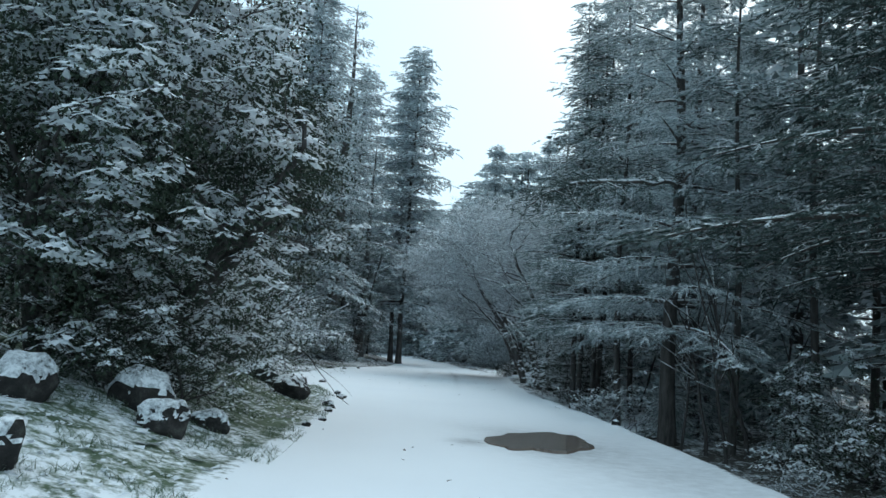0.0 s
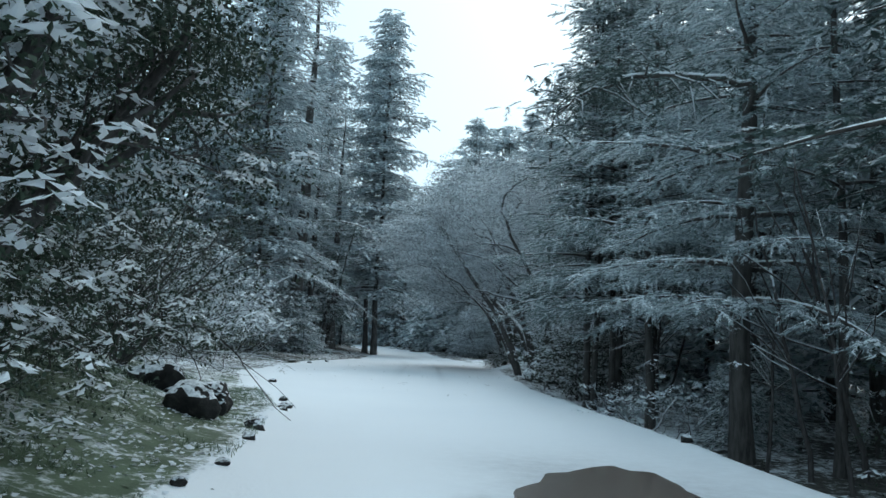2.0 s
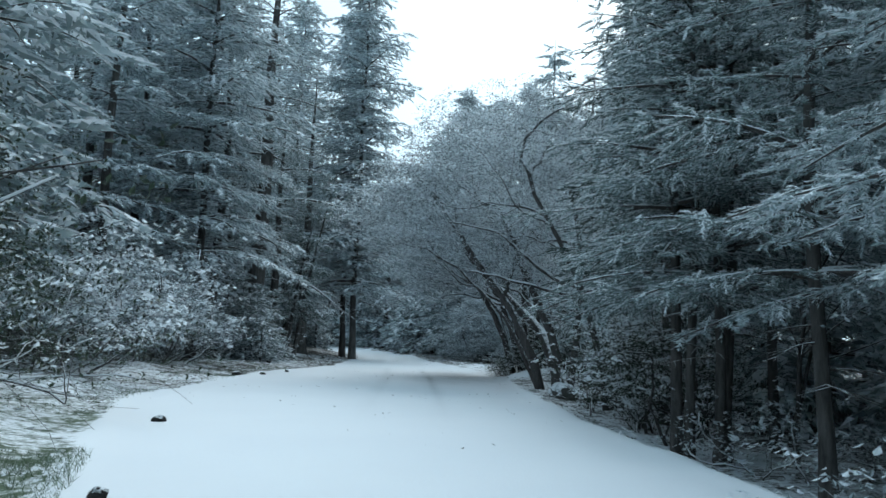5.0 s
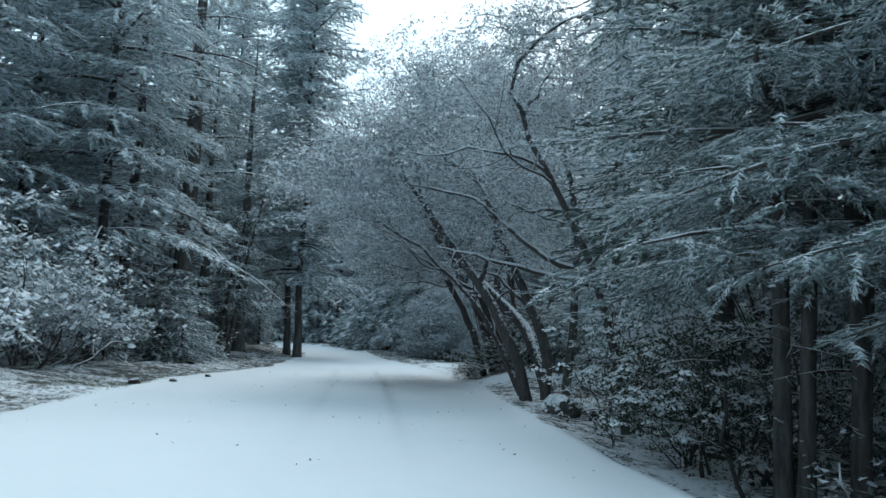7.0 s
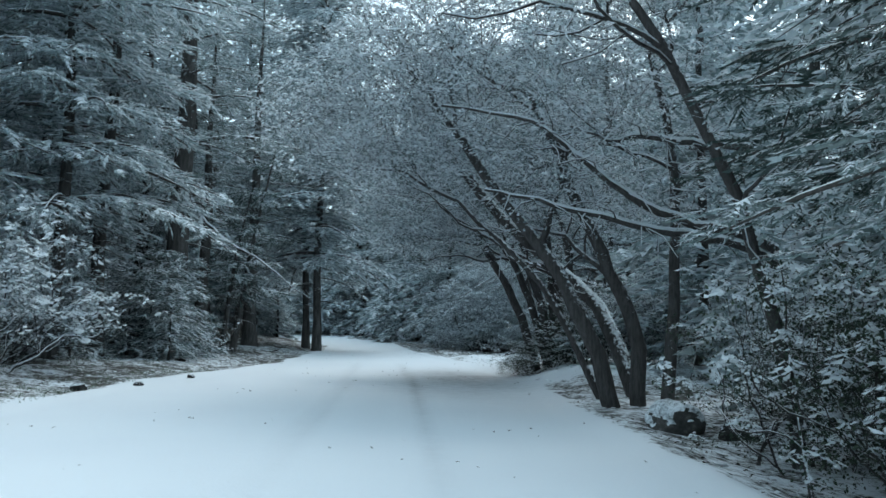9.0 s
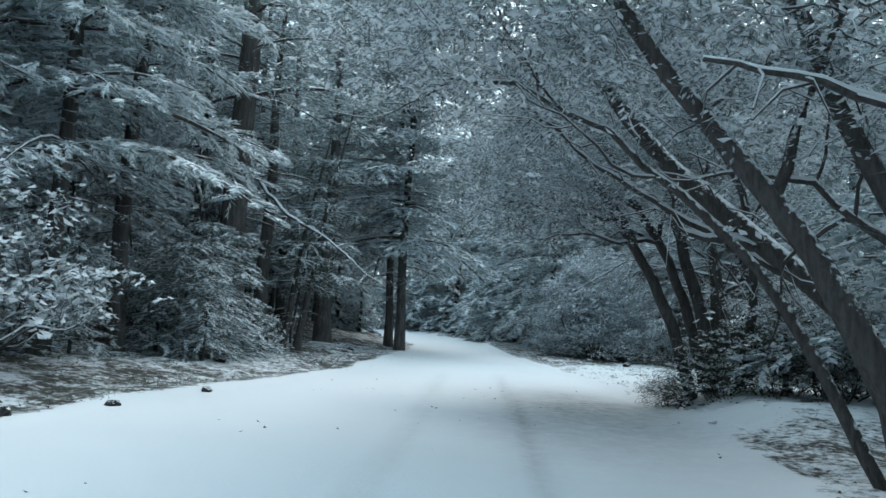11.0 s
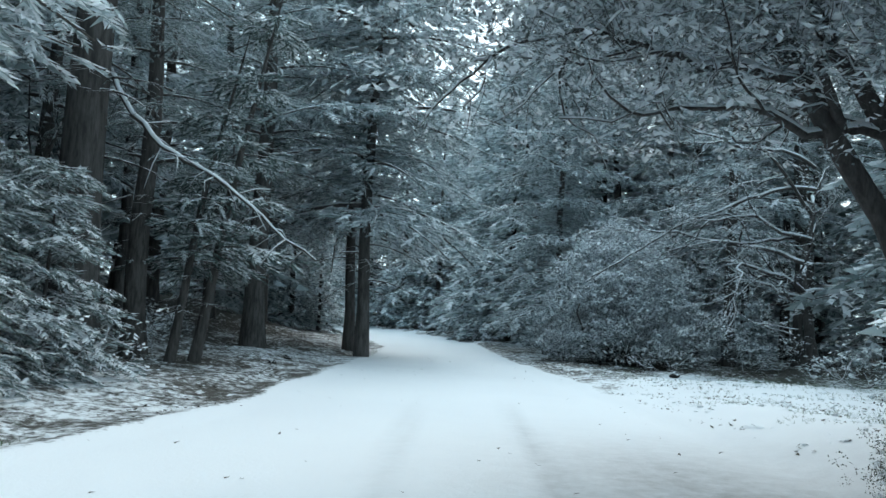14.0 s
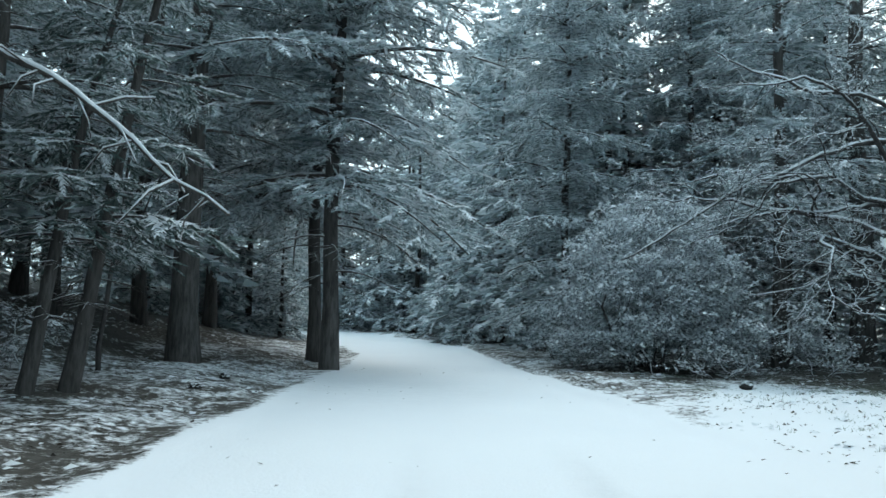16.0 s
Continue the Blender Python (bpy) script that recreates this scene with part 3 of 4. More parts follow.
def build_ground():
    xs, ys = axis(-7.0, 7.0, 0.18, -1500, 1500), axis(7.0, 72.0, 0.27, -400, 2500)
    x, y = np.meshgrid(xs, ys)
    shape = x.shape
    x, y = x.ravel(), y.ravel()
    z = heights(x, np.clip(y, -50, 400))
    left, right = road_edges(y)
    ol, orr = np.maximum(left - x, 0), np.maximum(x - right, 0)
    wob = rough(x, y, 1.2) * 0.9
    open_r = smooth((y - 42) / 8) * smooth((66 - y) / 6) * smooth((x - 0.35 * (y - 57) - 2.2) / 1.0 + smooth((56 - y) / 3)) * smooth((9.5 + 3 * wob - x) / 4)
    open_r = np.maximum(open_r, smooth((y - 43) / 2) * smooth((57 - y) / 3) * smooth((5.2 - x) / 1.5))
    edge = np.maximum(smooth((ol + wob * 0.35 + 0.1) / 0.5), smooth((orr + wob * 0.35 + 0.1) / 0.5) * (1 - 0.9 * open_r))
    wild_l = np.interp(y, (0, 12, 16, 25, 34, 50, 60, 100), (0.53, 0.53, 0.50, 0.54, 0.60, 0.55, 0.53, 0.53)) - 0.10 * smooth((ol - 3) / 4)
    wild_r = np.interp(y, (0, 22, 26, 34, 38, 48, 60, 70), (0.49, 0.49, 0.60, 0.60, 0.57, 0.57, 0.57, 0.53)) - 0.06 * smooth((orr - 2) / 4)
    wild = np.where(ol > 0, wild_l, wild_r)
    cover = 1.0 * (1 - edge) + wild * edge + 0.22 * rough(x, y, 2.0) * edge
    # Greyer patch round (2, 46) and a faint greyer band at y 63.
    thin = 1.05 * np.exp(-(((x - 2.0) / 1.7) ** 2 + ((y - 46.2) / 4.0) ** 2)) + 0.22 * np.exp(-(((y - 63) / 3) ** 2)) * smooth((2.5 - x) / 5)
    # Greyer towards the right side of the road before y 22.
    thin = thin + 0.45 * smooth((22 - y) / 10) * smooth((x - 0.5) / 3)
    thin = thin + 0.8 * np.exp(-((((x - 1.86) * 0.97 + (y - 15.45) * 0.24) / 0.95) ** 2 + (((y - 15.45) * 0.97 - (x - 1.86) * 0.24) / 1.9) ** 2))
    thin = thin + 0.9 * np.exp(-(((x - 0.76) / 0.22) ** 2 + ((y - 14.6) / 0.3) ** 2))
    rut = np.exp(-(((x - np.interp(y, (30, 44, 60), (0.75, 0.75, 0.35))) / 0.14) ** 2)) + 0.5 * np.exp(-(((x + np.interp(y, (30, 44, 60), (0.75, 0.75, 1.2))) / 0.16) ** 2))
    rut = rut * smooth((y - 28) / 14) * smooth((57 - y) / 6) * (0.6 + 0.8 * (rough(x, y, 0.7) + 0.5))
    z = z - 0.018 * rut
    thin = np.clip(thin * (0.75 + 0.9 * (rough(x, y, 1.6) + 0.5) - 0.2) + 0.34 * rut, 0, 1)
    green = smooth((34 - y) / 6) * (ol > 0) * smooth(1.0 + 1.2 * rough(x, y, 1.5)) + 0.5 * smooth((y - 48) / 6) * smooth((66 - y) / 5) * (orr > 2)
    me = bpy.data.meshes.new("ground")
    h, w = shape
    i, j = np.meshgrid(np.arange(h - 1), np.arange(w - 1), indexing="ij")
    p = (i * w + j).ravel()
    quads = np.stack([p, p + 1, p + w + 1, p + w], 1).astype(np.int32)
    me.vertices.add(len(x))
    me.vertices.foreach_set("co", np.stack([x, y, z], 1).astype(np.float32).ravel())
    me.loops.add(quads.size)
    me.loops.foreach_set("vertex_index", quads.ravel())
    me.polygons.add(len(quads))
    me.polygons.foreach_set("loop_start", np.arange(0, quads.size, 4, dtype=np.int32))
    me.polygons.foreach_set("use_smooth", np.ones(len(quads), bool))
    me.update(calc_edges=True)
    col = me.color_attributes.new("cover", "FLOAT_COLOR", "POINT")
    rgba = np.stack([np.clip(cover, 0, 1.2), thin, np.clip(green, 0, 1), np.ones(len(x))], 1).astype(np.float32)
    col.data.foreach_set("color", rgba.ravel())
    ob = link_mesh("ground", me, GROUND)
    return tagged(ob, "snow-covered forest road with patchy snow on its verges", "ground", kind="structure")


build_ground()

def snowy_limb(root, line, r, name, label, bark, needle=None):
    """A long leafless limb with a ridge of snow along it."""
    inv = root.matrix_basis.inverted()
    pts = np.array([inv @ Vector(p) for p in line])
    u, v = np.linspace(0, 1, len(pts)), np.linspace(0, 1, 22)
    fine = np.stack([np.interp(v, u, pts[:, c]) for c in range(3)], 1)
    for q in range(3):
        fine[1:-1] = (fine[:-2] + 2 * fine[1:-1] + fine[2:]) / 4
    rr = np.linspace(r, r * 0.25, len(fine))
    fine[1:] += np.cumsum(np.random.RandomState(5).randn(21, 3) * 0.035, 0)
    wood, white, twig = Pile(), Pile(), Pile()
    rng = np.random.RandomState(2)
    wood.tube(fine, rr, 6, rng, 0.1)
    white.tube(fine + np.stack([rr * 0, rr * 0, rr * 0.6], 1), np.minimum(rr * 0.92, 0.05), 6, rng, 0.5)
    for q in range(4, 21):
        way = np.array([rng.uniform(-0.6, 0.6), rng.uniform(-0.8, 0.3), rng.uniform(-0.7, 0.4)]) * rng.uniform(0.4, 1.0)
        side = np.array([fine[q], fine[q] + way * 0.5 + rng.randn(3) * 0.05, fine[q] + way + (0, 0, -0.1)])
        twig.tube(side, (0.012, 0.009, 0.004), 4)
        white.tube(side + (0, 0, 0.012), (0.012, 0.010, 0.005), 3)
    if needle:
        green = Pile()
        at = np.repeat(fine[5:], 16, 0) + rng.randn(17 * 16, 3) * (0.34, 0.3, 0.16)
        scatter(green, TWIGS_NEAR, at, rng.randn(len(at), 3) * (1, 0.7, 0.3) + (-0.5, -0.2, -0.35), rng.uniform(0.2, 0.4, len(at)), rng)
    bough = link_mesh(name, wood.mesh(name, True), bark, root, label)
    tagged(link_mesh("branchwork", twig.mesh("branchwork", True), bark, bough), kind="stuff")
    tagged(link_mesh("snow_cover", white.mesh("snow_cover", True), SNOW, bough), kind="stuff")
    if needle:
        tagged(link_mesh("needles", green.mesh("needles"), needle, bough), kind="stuff")


# ---- large trees beside the road ----
A = cedar(3, 15, 0.18, 2.3, 3.5, 60, 4.8, 0.46, label="dark cedar with low snow-dusted boughs beside the road", dead=4, droop=0.4, near=True, sink=0.7, snowy=1.0, core=330, needle=LADEN, whorl=5)
SHADY = cedar(6, 15, 0.2, 3.0, 3.8, 54, 4.6, 0.54, label="dark sheltered cedar with little snow on its boughs", dead=8, droop=0.4, near=True, sink=0.6, snowy=0.3, needle=SHADED, core=150)
stand(SHADY, [(7.7, 14.6, 130, 1.25), (9.4, 18.6, 200, 1.2), (5.6, 33.6, 310, 1.0)], "sheltered cedars")
stand(A, [(5.4, 21.5, 20, 1.0), (7.0, 25.4, 250, 1.05)], "cedars right of the road")
snowy_limb(A, [(5.4, 21.45, 5.3), (4.7, 19.3, 4.85), (3.9, 18.3, 4.55), (3.2, 18.0, 4.5), (2.6, 17.9, 4.4), (2.3, 17.8, 4.25), (2.0, 17.7, 4.1), (1.65, 17.6, 3.85)], 0.05, "dark_bough", "dark bough with sparse needles reaching over the road", BOUGH_BARK, SHADED)
B = cedar(8, 15, 0.10, 2.6, 3.2, 56, 4.8, 0.46, label="slender cedar with clear lower trunk and snowy boughs", dead=5, droop=0.4, near=True, sink=0.7, snowy=1.0, core=300, needle=FROST, whorl=5)
stand(B, [(5.2, 26.4, 0, 1.0), (4.45, 29.6, 100, 0.95), (5.3, 29.5, 220, 1.0)], "slender cedars beside the road")
THIN = cedar(10, 13, 0.085, 4.2, 2.2, 28, 3.6, 0.5, label="thin cedar pole with a short snowy crown", dead=12, droop=0.4, sink=0.6, snowy=0.8, core=60, needle=FROST)
stand(THIN, [(4.68, 29.5, 30, 1.0), (4.98, 29.2, 160, 1.05), (6.5, 20.6, 80, 1.0), (7.9, 19.9, 200, 1.1), (8.6, 28.8, 60, 1.2), (10.2, 22.0, 80, 1.2), (9.0, 36.5, 190, 1.2), (6.6, 30.6, 320, 1.1)], "thin cedar poles")
SLIM = cedar(9, 18, 0.17, 3.6, 3.0, 48, 3.4, 0.72, label="slim cedar with a bare lower trunk among the others", dead=10, sink=0.9, snowy=1.0, needle=LADEN, core=90, fringe=0.3)
stand(SLIM, [(-10.6, 43.5, 300, 1.15), (-9.9, 58.5, 100, 1.1), (-9.3, 61.4, 200, 1.0), (-8.4, 50.4, 40, 1.2), (11.2, 75.0, 120, 1.0), (-10.3, 71.5, 60, 1.3), (9.45, 71.4, 100, 1.3), (-11.5, 49.0, 40, 1.2)], "slim cedars in the wood")
C = cedar(21, 22, 0.40, 6.2, 5.0, 48, 3.7, 0.42, label="big old cedar with thick bare trunk and snowy boughs", dead=16, low=1.05, snowy=0.8, near=True, needle=FROST, sink=1.1, core=120)
stand(C, [(-7.75, 56.1, 0, 1.12), (-7.2, 57.7, 70, 0.62), (-6.7, 64.9, 130, 0.8), (12.75, 73.0, 200, 1.0)], "old cedars of the wood edge")
snowy_limb(C, [(-7.8, 56.7, 6.3), (-7.1, 56.0, 5.35), (-6.0, 55.4, 4.4), (-5.0, 54.9, 3.85), (-4.45, 54.6, 3.6), (-3.6, 54.2, 2.75), (-2.75, 53.8, 2.2)], 0.055, "dead_bough", "leafless drooping bough", BOUGH_BARK)
D = cedar(33, 23, 0.185, 3.5, 5.2, 92, 2.8, 0.76, label="tall cedar heavily whitened by snow on every tier", dead=8, low=0.95, snowy=1.0, needle=LADEN, sink=1.25, full=0.5, core=520, fringe=0.5, whorl=6)
stand(D, [(-3.82, 67.4, 0, 1.15), (-9.4, 75.8, 160, 1.15), (-4.72, 70.3, 60, 1.05), (-8.4, 47.5, 300, 0.95)], "tall cedars by the bend")
F = cedar(35, 22, 0.17, 1.3, 4.3, 104, 3.6, 0.62, label="broad cedar with snowy boughs down to the ground", snowy=0.9, low=1.0, sink=1.05, full=0.55, core=900, needle=LADEN, fringe=0.6, whorl=8)
stand(F, [(3.5, 75.8, 200, 0.95), (8.6, 77.5, 300, 1.0)], "broad cedars behind the clearing")
L1 = cedar(52, 9, 0.12, 2.2, 1.8, 22, 4.0, 0.6, label="thin leaning cedar trunk with sparse snowy twigs", lean=0.17, dead=14)
stand(L1, [(-6.2, 58.5, 0, 1.0), (-6.5, 57.8, 40, 0.85)], "thin cedars left of the road")
SAP = cedar(61, 2.6, 0.035, 0.15, 1.15, 32, 7.0, 0.36, label="young cedar sapling dusted with snow", low=1.0, needle=FROST, fringe=0.1)
stand(SAP, [(-6.9, 52.2, 0, 1.1), (-6.4, 50.6, 100, 0.9), (-7.5, 53.6, 220, 1.35), (-7.9, 51.6, 60, 1.0), (5.6, 22.6, 50, 0.6), (6.6, 23.4, 130, 0.7), (-8.2, 48.2, 280, 0.9), (7.4, 19.4, 0, 0.8), (-6.7, 53.4, 30, 1.25), (-7.2, 51.2, 140, 1.1)], "cedar saplings")
E1 = cedar(41, 19, 0.24, 2.4, 4.4, 50, 2.2, 1.3, True, fringe=0.12, core=40, label="cedar deeper in the wood with snowy boughs", needle=LADEN)
RF = np.random.RandomState(77)
spots = []
for k in range(4000):
    # Trees below y 3 stay unseen; they are added to hold back skylight.
    y = RF.uniform(-14, 165) if k % 5 else RF.uniform(85, 165)
    left, right = road_edges(y)
    x = left - RF.uniform(4.2 if y > 80 else 5.5, 32) if RF.rand() < 0.5 else right + RF.uniform(6.0 if y < 42 else 9.5 if y < 74 else 3.0, 34)
    if any((x - a) ** 2 + (y - b) ** 2 < 2.9**2 for a, b, *_ in spots):
        continue
    if -24 < x < -5 and 38 < y < 80 and RF.rand() < 0.6:
        continue
    if (-13 < x < -5 and 46 < y < 74) or y < 14 and -9 > x > -16:
        continue
    spots.append((x, y, RF.uniform(0, 360), RF.uniform(0.8, 1.25)))
    if len(spots) >= 36:
        break
spots += [(-10.5, 35.0, 100, 1.0), (-10.3, 66.0, 10, 1.0), (-12.0, 54.6, 300, 1.0), (-13.4, 61.0, 220, 1.0), (1.5, 109, 0, 1.15), (-0.2, 118, 70, 1.2), (-0.8, 128, 140, 1.2), (-4.0, 137, 210, 1.25), (-9.0, 147, 280, 1.2), (5.5, 113, 30, 1.2), (3.0, 123, 100, 1.2), (-14.5, 118, 0, 1.1), (-12.5, 108, 50, 1.1), (-8.5, 15.0, 10, 0.9), (14, 64, 0, 1.1), (17, 70, 70, 1.1), (15.5, 78, 150, 1.1), (19, 85, 20, 1.2), (12, 88, 90, 1.15), (16, 93, 200, 1.2), (9.5, 96, 300, 1.2), (14, 57, 40, 1.1), (18, 60, 10, 1.15), (-12.8, 31, 0, 1.0), (-10.4, 80, 20, 0.45), (-8.6, 85, 110, 0.42), (-12.2, 76.5, 200, 0.5), (-10.2, 91, 250, 0.5), (-11.6, 97, 310, 0.5), (-12.0, 104, 50, 0.5), (-13.4, 84.5, 90, 0.5), (-7.6, 79.5, 160, 0.36), (1.9, 89, 30, 0.42), (0.9, 96, 120, 0.45), (0.6, 103, 220, 0.5), (-15.5, 79, 0, 0.5), (-14.6, 92, 70, 0.55), (6.9, 81.5, 60, 1.15), (11.0, 81.5, 150, 1.1), (4.4, 84.8, 240, 1.2), (1.9, 93, 10, 1.1), (3.2, 91, 45, 1.15), (3.4, 101, 130, 1.15), (6.6, 85.5, 10, 1.2), (2.4, 97, 200, 1.1), (11.6, 16.8, 0, 1.0), (12.8, 22.6, 60, 1.05), (10.9, 12.4, 120, 1.0), (13.6, 27.5, 200, 1.0), (10.2, 26.0, 280, 0.9), (-14.8, 59.5, 10, 1.0), (-16.2, 66, 80, 1.1), (-13.8, 71, 160, 1.0), (-17.2, 55, 220, 1.0), (-19.5, 62, 300, 1.1), (-13.0, 47.5, 30, 1.0), (-14.5, 38.5, 70, 1.1), (-16.5, 45, 140, 1.1), (-18, 51, 200, 1.15), (10.8, 53.5, 170, 1.0), (12.8, 49.5, 250, 1.05), (7.4, 104, 60, 1.2)]
stand(E1, spots, "cedars in the wood")
G = cedar(47, 17, 0.2, 0.5, 3.9, 66, 2.6, 1.05, True, label="distant cedar with snowy boughs down to the ground", needle=LADEN, fringe=0.4, core=110, sink=1.2, full=0.6, whorl=6, snowy=1.0)
stand(G, [(2.0, 88, 0, 1.0), (0.9, 96.5, 70, 1.1), (0.4, 104, 150, 1.15), (-0.9, 112, 220, 1.2), (-2.4, 121, 300, 1.2), (-15.5, 95, 40, 1.0), (-12.0, 88, 110, 0.9), (-20.5, 101, 180, 1.1), (5.4, 92, 250, 1.1), (-9.2, 80.5, 330, 0.75), (-13.0, 79, 20, 0.9), (12.2, 84, 80, 1.1), (16.5, 74, 200, 1.0), (-3.0, 105, 10, 1.1), (-6.2, 108.5, 100, 1.15), (-9.6, 113, 200, 1.2), (-4.4, 115, 290, 1.2), (-13.5, 117, 50, 1.2), (-16.5, 70, 140, 0.9), (9.4, 34.2, 60, 0.8), (11.4, 30.5, 170, 0.9), (12.0, 36.0, 280, 0.95), (7.8, 45.8, 100, 0.75), (8.8, 38.2, 30, 0.95), (6.3, 82.5, 30, 1.25), (10.6, 80.5, 140, 1.25), (14.2, 82.0, 260, 1.25)], "distant low-boughed cedars")


def far_woods():
    rng = np.random.RandomState(5)
    pile, white, wood = Pile(), Pile(), Pile()
    for k in range(200):
        if k < 110:
            x, y = rng.uniform(-75, 75), rng.uniform(160, 205)
        else:
            x, y = rng.choice((-1, 1)) * rng.uniform(36, 62) + (-20 if k % 3 == 0 else 0), rng.uniform(-30, 160)
        left, right = road_edges(y)
        if left - 3 < x < right + 3:
            continue
        z, h = gz(x, min(y, 399)), rng.uniform(15, 25)
        wood.tube(np.array([(x, y, z - 0.3), (x, y, z + h)]), (0.25, 0.03), 5)
        zz = rng.uniform(0.08, 1, 46) ** 0.8
        a = rng.rand(46) * 6.283
        r = (1 - zz) ** 0.7 * 4.2 * rng.uniform(0.3, 0.75, 46)
        at = np.stack([x + r * np.cos(a), y + r * np.sin(a), z + zz * h], 1)
        way = np.stack([np.cos(a), np.sin(a), rng.uniform(-0.4, 0.1, 46)], 1)
        size = rng.uniform(2.0, 3.4, 46)
        pile.sprays(TWIGS_FAR[k % 2], at, way, size)
        white.sprays(TWIG_SNOW_FAR[k % 2], at + (0, 0, 0.1), way, size)
    root = tagged(new("far_woods"), "distant snowy cedar wood closing the view", "woods", kind="stuff")
    for name, p, m in (("trunks", wood, CEDAR_BARK), ("needles", pile, NEEDLE), ("snow_cover", white, SNOW)):
        tagged(link_mesh(name, p.mesh(name), m, root), kind="stuff")


far_woods()

def undergrowth():
    """Brush that closes the view between the trunks deep in the wood."""
    rng = np.random.RandomState(15)
    n = 5200
    y = rng.uniform(-10, 195, n)
    left, right = road_edges(y)
    side = rng.rand(n) < 0.5
    x = np.where(side, left - rng.uniform(9, 42, n), right + rng.uniform(10, 42, n))
    across = y > 140
    x = np.where(across, rng.uniform(-60, 45, n), x)
    x = np.concatenate([x, rng.uniform(-9, 14, 900), rng.uniform(-38, -21, 900)])
    y = np.concatenate([y, rng.uniform(118, 150, 900), rng.uniform(40, 130, 900)])
    left, right = road_edges(y)
    ok = (x < left - 4) | (x > right + 3)
    x, y = x[ok], y[ok]
    ny = rng.uniform(72, 125, 700)
    x, y = np.concatenate([x, np.interp(ny, EDGE_Y, EDGE_L) - rng.uniform(3, 11, 700)]), np.concatenate([y, ny])
    clump = (rough(x, y, 7.0, 2) > -0.08) & ~((x < -5) & (x > -17) & (y > 52) & (y < 78))
    x, y = x[clump], y[clump]
    at = np.stack([x, y, heights(x, y) + rng.rand(len(x)) ** 1.3 * 3.2], 1)
    way = rng.randn(len(x), 3) * (1, 1, 0.15)
    size = rng.uniform(0.8, 1.7, len(x))
    green, white = Pile(), Pile()
    scatter(green, FINE, at, way, size, rng)
    scatter(white, FINE_SNOW, at, way * (1, 1, 0), size, rng)
    root = tagged(new("undergrowth"), "brush and young trees deep in the wood under snow", "undergrowth", kind="stuff")
    tagged(link_mesh("leaves", green.mesh("leaves"), FROST, root), kind="stuff")
    tagged(link_mesh("snow_cover", white.mesh("snow_cover"), SNOW, root), kind="stuff")


undergrowth()

# ---- broadleaved trees ----
def bank_side(p):
    """The crown was cut back along the road."""
    return p[0] < 2.45


holm = broadleaf("holm_oak", 5, [((0, 0, -0.2), (0.25, -0.2, 1), 2.6, 0.14), ((-0.5, 0.4, -0.2), (-0.2, 0.3, 1), 2.9, 0.15), ((0.4, 0.5, -0.2), (0.6, 0.1, 0.9), 2.4, 0.11), ((-0.2, -0.5, -0.2), (0.1, -0.6, 0.9), 2.4, 0.11), ((0.5, 0.7, -0.2), (0.5, 0.5, 1), 2.9, 0.12), ((0.2, 0.9, -0.2), (0.35, 0.8, 1), 2.8, 0.11)], HOLM, CEDAR_BARK, 0.44, 4, "dense dark evergreen oak with clumps of snow on its leaves", 1.0, 3, 0.06, (3, 5), 0.7, free=bank_side, lee=0.5, clump=0.5, ridges=False, fill=[(-0.2, 0.2, 3.0, 2.2, 2.2, 2.6, 260)])
holm.matrix_basis = place(holm, -4.3, 13.7, 0, 1.12)
skirt = broadleaf("holm_shrub", 29, bush_stems(13, 8, 1.2, 0.03, 0.9), HOLM, CEDAR_BARK, 0.40, 3, "low dark evergreen shrub with snow on its leaves", 0.4, 2, 0.05, (2, 3), 1.1, "shrub", ridges=False)
stand(skirt, [(-3.6, 13.9, 0, 0.8), (-4.3, 13.0, 100, 1.2), (-5.0, 11.0, 200, 1.2), (-4.7, 16.2, 300, 1.0), (-4.8, 17.4, 30, 1.2), (3.5, 47.9, 20, 0.34), (3.95, 47.7, 140, 0.42), (4.5, 47.5, 260, 0.5), (5.2, 47.0, 80, 0.75), (6.6, 47.6, 170, 0.95), (7.9, 17.2, 190, 1.0), (-2.9, 12.9, 70, 0.62), (-3.3, 12.5, 220, 0.66)], "low evergreen shrubs")

screen = broadleaf("evergreen_shrub", 83, bush_stems(33, 10, 1.5, 0.03, 0.6, 0.4), HOLM, OAK_BARK, 0.34, 1, "dense dark evergreen shrub speckled with snow beside the trunks", 0.55, 2, 0.08, (3, 4), 1.0, "shrub", ridges=False, fill=[(0, 0, 1.25, 1.1, 1.1, 1.15, 260)])
stand(screen, [(4.75, 33.2, 60, 1.0), (5.3, 31.6, 200, 1.0), (5.0, 35.3, 330, 0.75), (5.6, 47.9, 120, 0.8)], "dense evergreen shrubs")


def over_road(p):
    """Free of the traffic: limbs stay off the carriageway."""
    return p[2] > 2.9 or p[0] > -0.72 * p[2] - 0.35


def course(x, y, points):
    """A stem's course in the frame of the tree that stands at x, y."""
    base = gz(x, y)
    return [(a - x, b - y, c - base) for a, b, c in points]


def rounds(x, y, spots):
    base = gz(x, y)
    return [(a - x, b - y, c - base, *rest) for a, b, c, *rest in spots]


